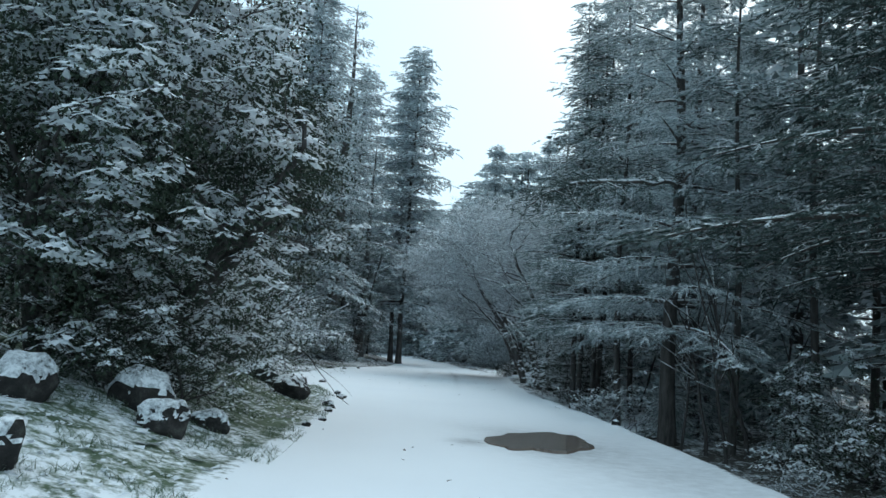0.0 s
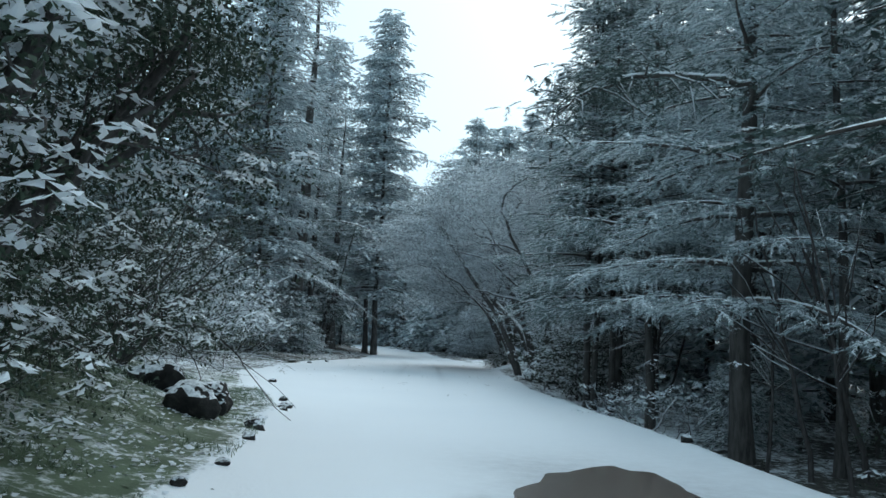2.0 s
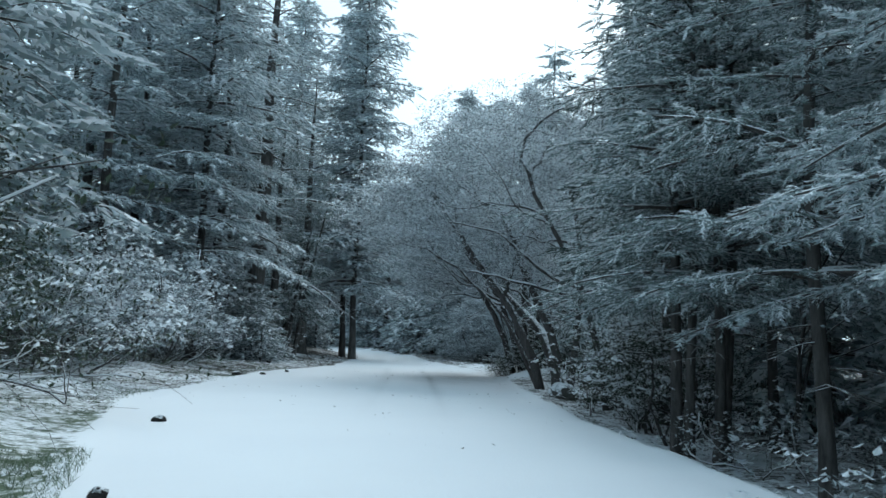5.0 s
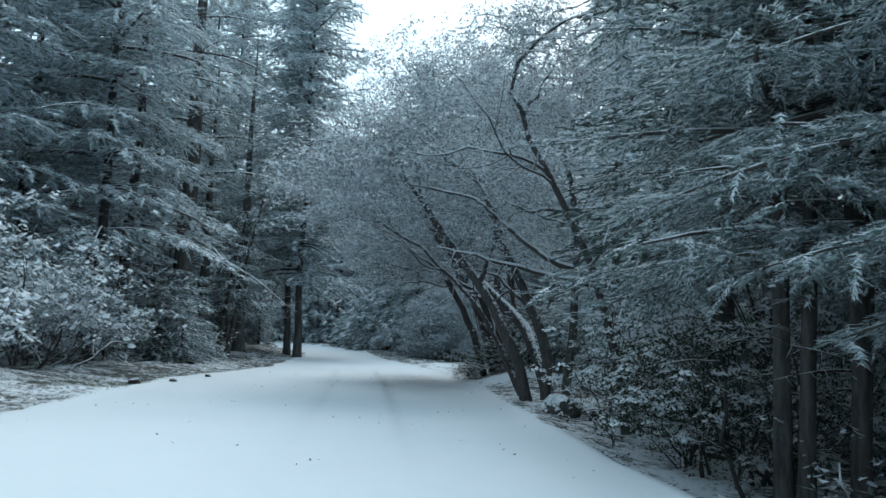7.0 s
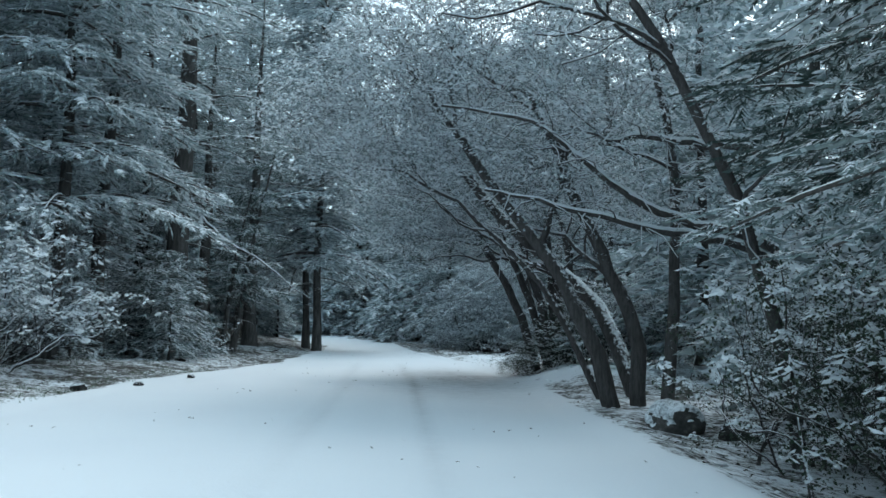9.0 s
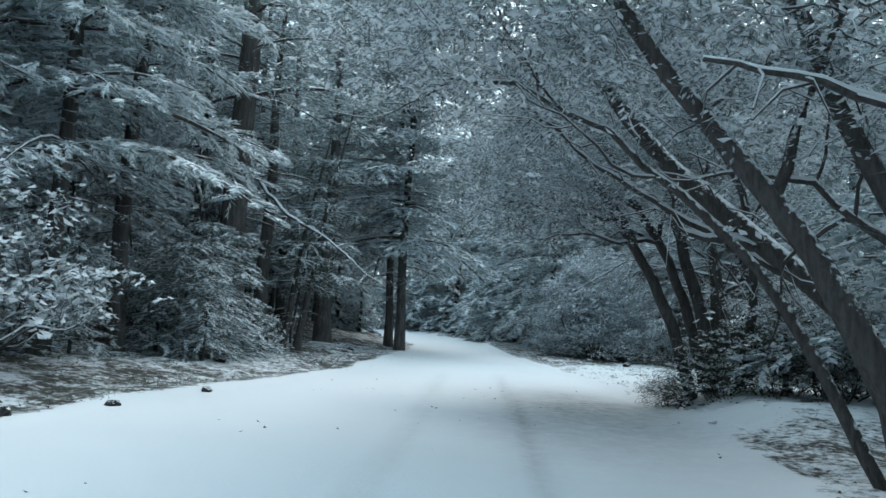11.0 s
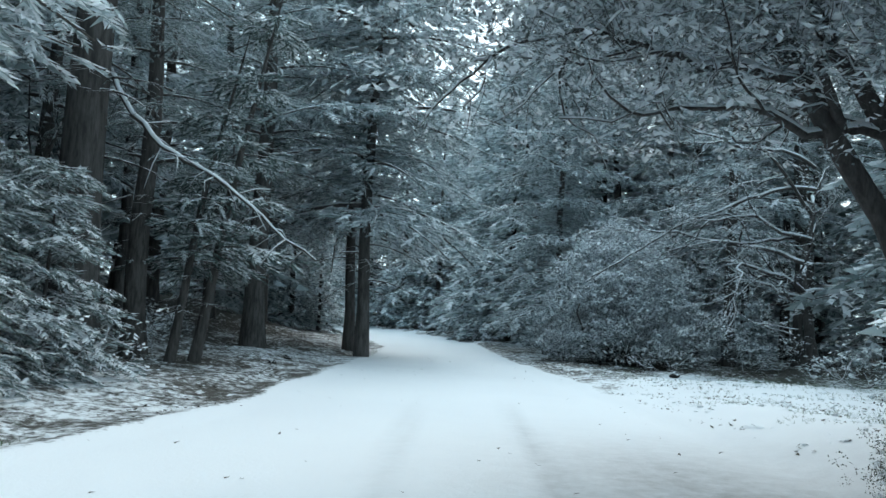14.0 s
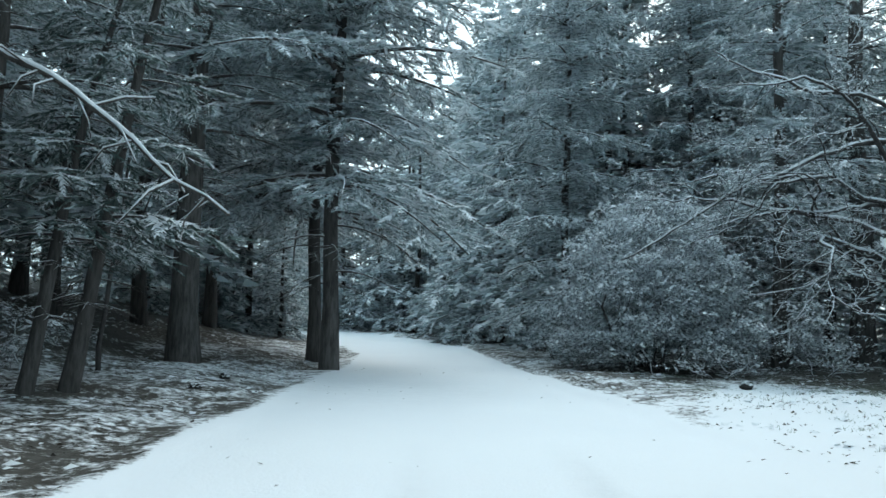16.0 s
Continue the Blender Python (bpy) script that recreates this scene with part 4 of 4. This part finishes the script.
oak = broadleaf("crooked_oak", 12, [
    (course(4.0, 39.5, [(4.0, 39.5, -0.5), (3.65, 39.5, 0.87), (3.37, 39.6, 1.59), (3.1, 39.8, 2.2), (2.6, 40.1, 3.0), (1.6, 40.4, 4.3), (0.9, 40.6, 5.4)]), 0.15),
    (course(4.0, 39.5, [(4.3, 39.6, -0.5), (4.27, 39.6, 1.24), (4.0, 39.7, 1.98), (3.72, 39.8, 2.6), (3.3, 40.0, 3.6), (2.7, 40.2, 5.2)]), 0.14),
    (course(4.0, 39.5, [(4.7, 40.4, -0.5), (4.5, 41.3, 1.2), (3.9, 42.2, 2.3), (2.9, 42.8, 3.2), (2.0, 43.2, 4.2), (1.2, 43.4, 5.4)]), 0.17),
    (course(4.0, 39.5, [(4.1, 40.0, -0.4), (3.2, 40.6, 1.6), (2.6, 41.0, 2.6), (1.7, 41.5, 3.6), (0.4, 42.0, 4.4)]), 0.07),
    (course(4.0, 39.5, [(4.5, 39.2, -0.4), (4.9, 39.6, 2.0), (5.0, 39.8, 4.2), (4.6, 40.0, 6.5)]), 0.11),
], OAKLEAF, OAK_BARK, 0.50, 1, "crooked oak leaning over the road with snow-lined limbs", 0.8, 3, 0.02, (2, 4), 1.0, fine=2, free=over_road,
    fill=rounds(4.0, 39.5, [(2.0, 40.6, 6.2, 2.9, 2.6, 2.7, 1800), (0.4, 42.2, 5.6, 2.4, 2.6, 1.7, 1000), (3.9, 39.6, 4.8, 2.0, 1.8, 2.2, 450), (-0.8, 43.2, 5.3, 1.6, 1.6, 1.2, 330)]))
oak.matrix_basis = place(oak, 4.0, 39.5)
leaning = broadleaf("leaning_oak", 44, [
    (course(4.7, 35.2, [(4.7, 35.2, -0.5), (4.5, 35.2, 1.2), (4.18, 35.1, 2.5), (3.7, 35.0, 3.3), (3.2, 35.0, 4.3), (2.75, 35.05, 5.2), (2.5, 35.05, 5.8)]), 0.085),
], OAKLEAF, OAK_BARK, 0.4, 2, "dark leaning oak trunk with a thin snowy crown", 0.8, 2, 0.0, (3, 4), 1.0, fine=2, free=over_road,
    fill=rounds(4.7, 35.2, [(2.9, 35.6, 6.4, 1.5, 1.4, 1.4, 420)]))
leaning.matrix_basis = place(leaning, 4.7, 35.2)
snowy_limb(oak, [(4.4, 41.6, 1.6), (3.35, 43.0, 2.47), (2.57, 43.0, 3.03), (1.57, 43.0, 3.54), (1.0, 43.0, 3.95), (0.52, 43.0, 4.29)], 0.055, "snowy_limb", "straight rising limb lined with snow", OAK_BARK)
snowy_limb(oak, [(5.95, 38.2, 2.35), (5.0, 38.1, 2.6), (4.2, 38.05, 2.72), (3.2, 38.0, 2.95), (2.4, 37.9, 3.05), (1.5, 37.8, 3.2)], 0.075, "snowy_limb", "long level limb lined with snow", OAK_BARK)
snowy_limb(oak, [(5.95, 38.2, 2.6), (5.0, 38.2, 2.75), (4.35, 38.2, 2.95), (3.4, 38.2, 3.55), (2.85, 38.3, 4.05), (2.35, 38.4, 4.4), (0.9, 38.6, 4.65)], 0.08, "snowy_limb", "long crooked limb lined with snow", OAK_BARK)
snowy_limb(oak, [(5.9, 38.3, 4.0), (5.0, 38.5, 4.1), (4.2, 38.6, 4.3), (3.6, 38.8, 4.2), (3.0, 39.0, 4.5)], 0.065, "snowy_limb", "crooked limb lined with snow", OAK_BARK)
bare = broadleaf("bare_oak", 18, [((0, 0, -0.2), (-0.1, 0, 1), 4.0, 0.2), ((-0.2, -0.2, 2.6), (-1, -0.2, 0.25), 3.6, 0.08), ((-0.2, 0, 3.4), (-0.9, 0.3, 0.35), 3.4, 0.08), ((-0.2, -0.1, 4.2), (-1, -0.5, 0.4), 3.4, 0.07), ((-0.2, -0.1, 5.0), (-0.8, -0.1, 0.7), 3.2, 0.07)], OAKLEAF, OAK_BARK, 0.4, 2, "bare oak with crooked snow-lined limbs over the clearing", 0.8, 3, 0.02, (3, 4), 1.2, fine=2)
bare.matrix_basis = place(bare, 10.6, 66.6)
snowy_limb(bare, [(10.5, 66.6, 6.2), (9.4, 66.3, 6.0), (8.3, 66.0, 5.65), (7.4, 66.0, 5.1), (6.5, 66.0, 4.9), (5.2, 66.0, 4.1), (4.3, 66.0, 3.4), (3.4, 66.1, 2.95)], 0.07, "snowy_limb", "long drooping limb lined with snow", OAK_BARK)
snowy_limb(bare, [(10.5, 66.6, 4.4), (9.5, 66.4, 4.5), (8.5, 66.2, 4.2), (7.3, 66.0, 4.3), (6.3, 66.0, 4.0), (5.4, 66.0, 3.7)], 0.06, "snowy_limb", "level limb lined with snow", OAK_BARK)
snowy_limb(bare, [(10.5, 66.6, 6.9), (9.3, 66.4, 7.3), (8.2, 66.2, 7.2), (7.3, 66.0, 7.6), (6.4, 66.0, 7.7), (5.6, 66.0, 8.2)], 0.06, "snowy_limb", "crooked limb lined with snow", OAK_BARK)



def lifted(p):
    """The lower twigs are gone; only the leaning stems stand below head height."""
    return p[2] > 2.5 or p[0] > -0.7 * p[2] - 0.4 and p[1] > -0.9 * p[2] - 0.5 and p[0] < 0.5 * p[2] + 2.0


oak_b = broadleaf("crooked_oak", 14, [
    (course(4.3, 48.4, [(4.25, 48.4, 0.0), (3.79, 48.4, 1.58), (3.45, 48.4, 2.26), (3.1, 48.4, 3.0), (2.6, 48.3, 3.75), (2.05, 48.2, 4.6), (1.2, 48.0, 5.6)]), 0.13),
    (course(4.3, 48.4, [(4.6, 48.7, 0.0), (4.14, 48.6, 1.78), (3.82, 48.6, 2.56), (3.48, 48.5, 3.35), (2.95, 48.4, 4.1), (2.2, 48.2, 5.3)]), 0.12),
    (course(4.3, 48.4, [(4.6, 48.4, 0.0), (4.4, 48.5, 1.62), (4.1, 48.5, 2.66), (3.85, 48.5, 3.4), (3.6, 48.5, 4.2), (3.1, 48.3, 6.0)]), 0.145),
    (course(4.3, 48.4, [(4.75, 48.6, 0.0), (4.6, 48.6, 2.0), (4.5, 48.6, 3.6), (4.3, 48.6, 5.6)]), 0.11),
    (course(4.3, 48.4, [(5.1, 49.4, 0.0), (5.0, 49.5, 2.4), (4.5, 49.6, 4.4), (3.6, 49.8, 6.2)]), 0.11),
    (course(4.3, 48.4, [(4.9, 48.2, 0.0), (5.0, 47.4, 2.2), (4.6, 46.7, 3.8), (3.7, 46.2, 5.4)]), 0.095),
    (course(4.3, 48.4, [(2.75, 48.3, 3.6), (2.0, 48.0, 3.75), (1.3, 47.8, 3.7), (0.7, 47.7, 3.9)]), 0.05),
], OAKLEAF, OAK_BARK, 0.44, 2, "many-stemmed oak with dark leaning trunks and snowy twigs", 0.75, 3, 0.02, (3, 4), 1.0, fine=2, free=lifted,
    fill=rounds(4.3, 48.4, [(2.4, 48.2, 5.6, 2.9, 2.4, 2.2, 1250), (1.2, 47.6, 4.6, 2.0, 1.8, 1.3, 500), (4.6, 47.6, 5.4, 2.2, 2.2, 2.2, 550)]))
oak_b.matrix_basis = place(oak_b, 4.3, 48.4)
rng = np.random.RandomState(40)
lobes = [(0, 0, 1.7, 1.5, 1.4, 1.3, 260)]
for tier, (z, r, count) in enumerate([(0.75, 2.15, 10), (1.6, 2.3, 10), (2.5, 1.9, 8), (3.3, 1.1, 5), (3.8, 0.1, 1)]):
    for k in range(count):
        a = (k + 0.5 * (tier % 2) + rng.uniform(-0.25, 0.25)) * 6.283 / count
        q = r * rng.uniform(0.82, 1.12)
        lobes.append((math.cos(a) * q, math.sin(a) * q, z + rng.uniform(-0.22, 0.22), 0.62, 0.62, 0.4, 34))


def in_dome(p):
    return (p[0] / 3.0) ** 2 + (p[1] / 3.0) ** 2 + (max(p[2] - 1.0, 0) / 3.4) ** 2 < 1


dome = broadleaf("domed_shrub", 71, bush_stems(21, 12, 2.2, 0.05, 0.5, 0.5), OAKLEAF, OAK_BARK, 0.42, 3, "large domed evergreen shrub whitened with rime", 1.0, 2, 0.1, (2, 3), 0.7, "shrub", fine=True, free=in_dome, fill=lobes)
dome.matrix_basis = place(dome, 5.0, 69.6, tall=1.18)
shrub = broadleaf("shrub", 17, bush_stems(3, 8, 1.4, 0.03), OAKLEAF, OAK_BARK, 0.48, 3, "rounded evergreen shrub whitened with snow", 1.0, 2, 0.1, (2, 4), 0.9, "shrub", fine=True)
stand(shrub, [(-11.2, 54.2, 30, 1.5), (-12.6, 59.0, 140, 1.6), (-10.6, 49.6, 250, 1.3), (9.6, 71.4, 0, 0.8), (3.2, 73.5, 100, 0.8), (-9.0, 45.5, 0, 1.2), (-8.4, 40.0, 180, 1.4), (-8.0, 42.6, 60, 1.25), (-9.2, 53.8, 270, 0.9), (-8.0, 35, 0, 1.2), (6.4, 37.2, 20, 1.0), (6.2, 46.5, 20, 0.8)], "shrubs along the road")
wisp = broadleaf("leafy_shrub", 23, bush_stems(9, 14, 2.0, 0.025, 0.8, 0.4), HOLM, OAK_BARK, 0.36, 4, "tall loose shrub with thin bare stems and snowy leaves", 0.2, 2, 0.0, (3, 4), 1.2, "shrub", fine=True)
rng = np.random.RandomState(91)
fan = []
for k in range(17):
    turn = radians(-75 + 205 * k / 16) + rng.uniform(-0.1, 0.1)
    out, tall = rng.uniform(1.1, 1.9), rng.uniform(0.9, 2.0)
    fan.append(([(0.1 * math.cos(turn), 0.1 * math.sin(turn), -0.1), (0.45 * out * math.cos(turn), 0.45 * out * math.sin(turn), 0.62 * tall), (out * math.cos(turn), out * math.sin(turn), tall)], rng.uniform(0.016, 0.028)))
fan += [([(0.1, -0.1, -0.1), (0.7, -0.2, 0.5), (1.4, -0.35, 0.6), (1.9, -0.5, 0.35), (2.1, -0.6, 0.05)], 0.022), ([(0.1, -0.2, -0.1), (0.6, -0.5, 0.4), (1.1, -0.8, 0.45), (1.5, -1.0, 0.1)], 0.018)]
arch = broadleaf("fanned_shrub", 43, fan, HOLM, CEDAR_BARK, 0.26, 1, "many-stemmed dark shrub fanning out over the rocks", 0.10, 1, 0.02, (3, 4), 1.0, "shrub", 0.2, ridges=False, fill=[(0.5, 0.4, 2.1, 1.5, 1.3, 0.6, 150)])
arch.matrix_basis = place(arch, -4.5, 20.9)
stand(wisp, [(-5.9, 22.6, 0, 1.0), (-7.6, 27.5, 120, 1.2)], "loose shrubs on the bank")
seed = broadleaf("seedling", 31, bush_stems(6, 5, 0.55, 0.012, 0.6, 0.15), OAKLEAF, OAK_BARK, 0.26, 4, "small bare seedling with snow on its twigs", 0.9, 1, 0.05, (2, 4), 1.0, "seedling", fine=True)
RS = np.random.RandomState(4)
spots = []
for k in range(34):
    if k < 20:
        x, y = RS.uniform(4.6, 11), RS.uniform(14, 37)
    elif k < 28:
        x, y = RS.uniform(-11, -6.3), RS.uniform(30, 66)
    else:
        x, y = RS.uniform(5.5, 13), RS.uniform(56, 72)
    spots.append((x, y, RS.uniform(0, 360), RS.uniform(0.7, 1.7)))
stand(seed, spots, "seedlings on the forest floor")
pole = broadleaf("bare_sapling", 37, [((0, 0, -0.2), (0.05, 0.02, 1), 3.4, 0.045)], OAKLEAF, OAK_BARK, 0.26, 2, "thin bare sapling with a dark stem", 0.8, 1, 0.04, (4, 6), 1.0, "sapling", 0.16, True)
stand(pole, [(5.76, 20.0, 0, 1.0), (5.9, 19.1, 100, 0.9), (5.8, 23.9, 200, 1.1), (5.5, 20.9, 300, 0.8), (6.7, 20.2, 40, 1.2), (6.2, 29.0, 140, 1.1), (7.0, 31.0, 240, 1.0), (5.7, 31.5, 20, 0.9), (7.6, 25.2, 70, 1.2), (8.2, 22.6, 170, 1.0), (-8.6, 57.6, 0, 1.3), (-9.4, 60.4, 90, 1.4), (-7.2, 61.8, 200, 1.2), (-9.8, 56.8, 300, 1.4)], "thin saplings")


# ---- rocks ----
def rock(seed, w, d, h, label, cap=0.045, stone=None, faces=11):
    """A rounded boulder with a crust of snow on its top."""
    rng = np.random.RandomState(seed)
    bm = bmesh.new()
    bmesh.ops.create_icosphere(bm, subdivisions=4, radius=1.0)
    off = Vector(rng.rand(3) * 40)
    cuts = [(Vector(unit(rng.randn(3))), rng.uniform(0.62, 0.9)) for q in range(faces)]
    for v in bm.verts:
        k = 1.06 + 0.22 * noise.noise(v.co * 1.3 + off)
        for side, depth in cuts:
            lean = v.co.dot(side)
            if lean > 0.05:
                k = min(k, depth / lean)
        k += 0.05 * noise.noise(v.co * 3.3 + off) + 0.035 * noise.noise(v.co * 8 + off)
        flat = max(-0.55, v.co.z)
        v.co = Vector((v.co.x * w * k, v.co.y * d * k, flat * h * k + 0.25 * h)) * 1.12
    bm.normal_update()
    root = tagged(new("boulder"), label, "rock")
    me = bpy.data.meshes.new("stone")
    bm.to_mesh(me)
    me.polygons.foreach_set("use_smooth", np.ones(len(me.polygons), bool))
    link_mesh("stone", me, stone or ROCK, root)
    top = max(v.co.z for v in bm.verts)
    dead = [f for f in bm.faces if f.normal.z < (0.24 if cap > 0.028 else 0.6) + 0.5 * noise.noise(f.calc_center_median() * (3.0 / max(w, 0.1)) + off) or f.calc_center_median().z < top * (0.40 + 0.35 * noise.noise(f.calc_center_median() * (1.6 / max(w, 0.1)) + off))]
    bmesh.ops.delete(bm, geom=dead, context="FACES")
    rim = {v for e in bm.edges if e.is_boundary for v in e.verts}
    for v in bm.verts:
        v.co += v.normal * (0.006 if v in rim else cap * (0.6 + 0.7 * noise.noise(v.co * 9 + off)))
    me = bpy.data.meshes.new("snow_cap")
    bm.to_mesh(me)
    bm.free()
    me.polygons.foreach_set("use_smooth", np.ones(len(me.polygons), bool))
    link_mesh("snow_cap", me, CRUST, root)
    return root


def set_rock(ob, x, y, turn=0):
    ob.matrix_basis = pose(x, y, gz(x, y), 0, 0, turn)


for k, (x, y, w, d, h, turn) in enumerate(((-3.45, 10.6, 0.31, 0.29, 0.29, 10), (-2.75, 11.9, 0.31, 0.30, 0.31, 50), (-2.35, 11.3, 0.26, 0.22, 0.2, 0), (-2.5, 8.6, 0.29, 0.26, 0.25, 80), (-2.2, 12.4, 0.2, 0.18, 0.14, 20), (-3.4, 19.8, 0.45, 0.35, 0.30, 0), (-2.75, 19.5, 0.62, 0.34, 0.26, -25), (-2.6, 18.3, 0.34, 0.30, 0.24, 30), (-4.3, 10.2, 0.4, 0.4, 0.3, 0))):
    set_rock(rock(100 + k, w, d, h, "dark weathered boulder with a snow cap on the bank" if y < 15 else "black mossy rock with thin snow under the bare shrub", 0.045 if y < 15 else 0.022), x, y, turn)
set_rock(rock(124, 0.33, 0.31, 0.27, "large grey boulder with snow on its top beside the oaks", 0.05, GREY_ROCK, 8), 4.05, 37.35, 20)
set_rock(rock(121, 0.26, 0.2, 0.14, "small dark stone with a little snow", 0.02), 4.75, 37.0, 0)
for k, (x, y, w) in enumerate(((-1.95, 21.5, 0.11), (-1.75, 18.3, 0.12), (-1.62, 17.4, 0.09), (-1.9, 21.05, 0.07), (-2.25, 22.9, 0.08), (-3.5, 28.3, 0.09), (-4.85, 43.2, 0.10), (-5.3, 41.4, 0.14), (-4.4, 45.6, 0.10), (-6.1, 51.1, 0.13), (5.5, 63.8, 0.16), (-4.8, 59.9, 0.10), (-5.0, 62.3, 0.11), (-1.5, 14.6, 0.07), (-1.45, 15.6, 0.06), (3.75, 19.3, 0.09))):
    set_rock(rock(140 + k, w, w * 0.8, w * 0.7, "loose stone at the edge of the snowy road", 0.01), x, y, k * 37)


# ---- puddles ----
def puddle(name, cx, cy, rx, ry, turn, seed, label):
    rng = np.random.RandomState(seed)
    n = 72
    a = np.arange(n) / n * 2 * np.pi
    r = 1 + 0.10 * np.sin(2 * a + 1) + 0.08 * np.sin(3 * a + seed) + 0.05 * np.sin(7 * a + 2) + 0.03 * np.sin(11 * a + seed) + 0.012 * rng.randn(n)
    c, s = math.cos(turn), math.sin(turn)
    px, py = rx * r * np.cos(a), ry * r * np.sin(a)
    x, y = cx + px * c - py * s, cy + px * s + py * c
    z = float(heights(x, y).max()) + 0.006
    pts = [(cx, cy, z)] + [(float(u), float(v), z) for u, v in zip(x, y)] + [(float(u), float(v), z - 0.05) for u, v in zip(cx + (x - cx) * 1.03, cy + (y - cy) * 1.03)]
    faces = [(0, 1 + k, 1 + (k + 1) % n) for k in range(n)] + [(1 + k, 1 + n + k, 1 + n + (k + 1) % n, 1 + (k + 1) % n) for k in range(n)]
    me = bpy.data.meshes.new(name)
    me.from_pydata(pts, [], faces)
    return tagged(link_mesh(name, me, PUDDLE), label, "puddle")


puddle("puddle", 1.86, 15.45, 0.66, 1.5, radians(-14), 3, "brown muddy puddle melted into the snowy road")


# ---- forest floor ----
def floor_cover():
    rng = np.random.RandomState(8)
    leaf = np.array([(0, -0.4, 0), (0, 0.4, 0.1), (1, 0, 0.25)])
    blade = np.array([(0, -0.05, 0), (0, 0.05, 0), (0.7, 0.1, 0.8), (0.1, 0.2, 0), (0.2, 0.2, 0), (-0.4, 0.7, 0.7)])

    def strew(name, label, category, mat, tpl, count, box, size, keep):
        x, y = rng.uniform(box[0], box[1], count), rng.uniform(box[2], box[3], count)
        left, right = road_edges(y)
        ok = keep(x, y, np.maximum(left - x, 0), np.maximum(x - right, 0))
        x, y = x[ok], y[ok]
        at = np.stack([x, y, heights(x, y) + 0.004], 1)
        a = rng.rand(len(x)) * 6.283
        way = np.stack([np.cos(a), np.sin(a), rng.uniform(-0.1, 0.25, len(x))], 1)
        p = Pile()
        p.sprays(tpl, at, way, rng.uniform(size[0], size[1], len(x)))
        tagged(link_mesh(name, p.mesh(name), mat), label, category, kind="stuff")

    def patchy(x, y, size, level):
        return rough(x, y, size) > level

    strew("leaf_litter", "brown leaf litter and twigs on the forest floor", "litter", LITTER, leaf, 30000, (-12, 12, 8, 76), (0.025, 0.075), lambda x, y, a, b: (a + b > 0.25) & ((b > 0) | (y > 28)) & patchy(x, y, 1.0, -0.05))
    strew("fallen_leaves", "scattered fallen leaves and bits of bark on the snow", "litter", LITTER, leaf, 900, (-5, 6, 10, 70), (0.02, 0.06), lambda x, y, a, b: (a + b < 0.6) & patchy(x, y, 2.5, 0.03))
    strew("grass", "wet grass and moss showing through thin snow", "grass", GRASS, blade, 22000, (-4.5, -1.1, 8, 25), (0.03, 0.10), lambda x, y, a, b: (a > 0.1) & patchy(x, y, 0.9, -0.02))
    strew("tufts_of_grass", "short grass tufts along the snowy verge", "grass", GRASS, blade, 9000, (-8.5, -4.5, 28, 50), (0.03, 0.10), lambda x, y, a, b: (a > 0.15) & patchy(x, y, 0.7, 0.02))
    strew("verge_grass", "grass poking through the snow of the clearing", "grass", GRASS, blade, 7000, (3.2, 11, 50, 68), (0.03, 0.09), lambda x, y, a, b: (b > 1.0) & patchy(x, y, 0.8, 0.05))
    strew("snow_clods", "clods of snow caught in the grass of the bank", "snow", SNOW, np.array([(-0.5, -0.4, 0), (0.5, -0.3, 0.1), (0, 0.5, 0.3), (-0.5, -0.4, 0), (0, 0.5, 0.3), (-0.7, 0.2, 0)]), 9000, (-4.8, -1.1, 7, 24), (0.02, 0.06), lambda x, y, a, b: (a > 0.15) & patchy(x, y, 0.6, -0.02))
    strew("snow_crumbs", "crumbs of snow fallen on the forest floor", "snow", SNOW, np.array([(-0.5, -0.4, 0), (0.5, -0.3, 0.1), (0, 0.5, 0.25), (-0.5, -0.4, 0), (0, 0.5, 0.25), (-0.7, 0.2, 0)]), 12000, (-12, 12, 8, 76), (0.04, 0.14), lambda x, y, a, b: (a + b > 0.4) & patchy(x, y, 0.8, 0.0))


floor_cover()
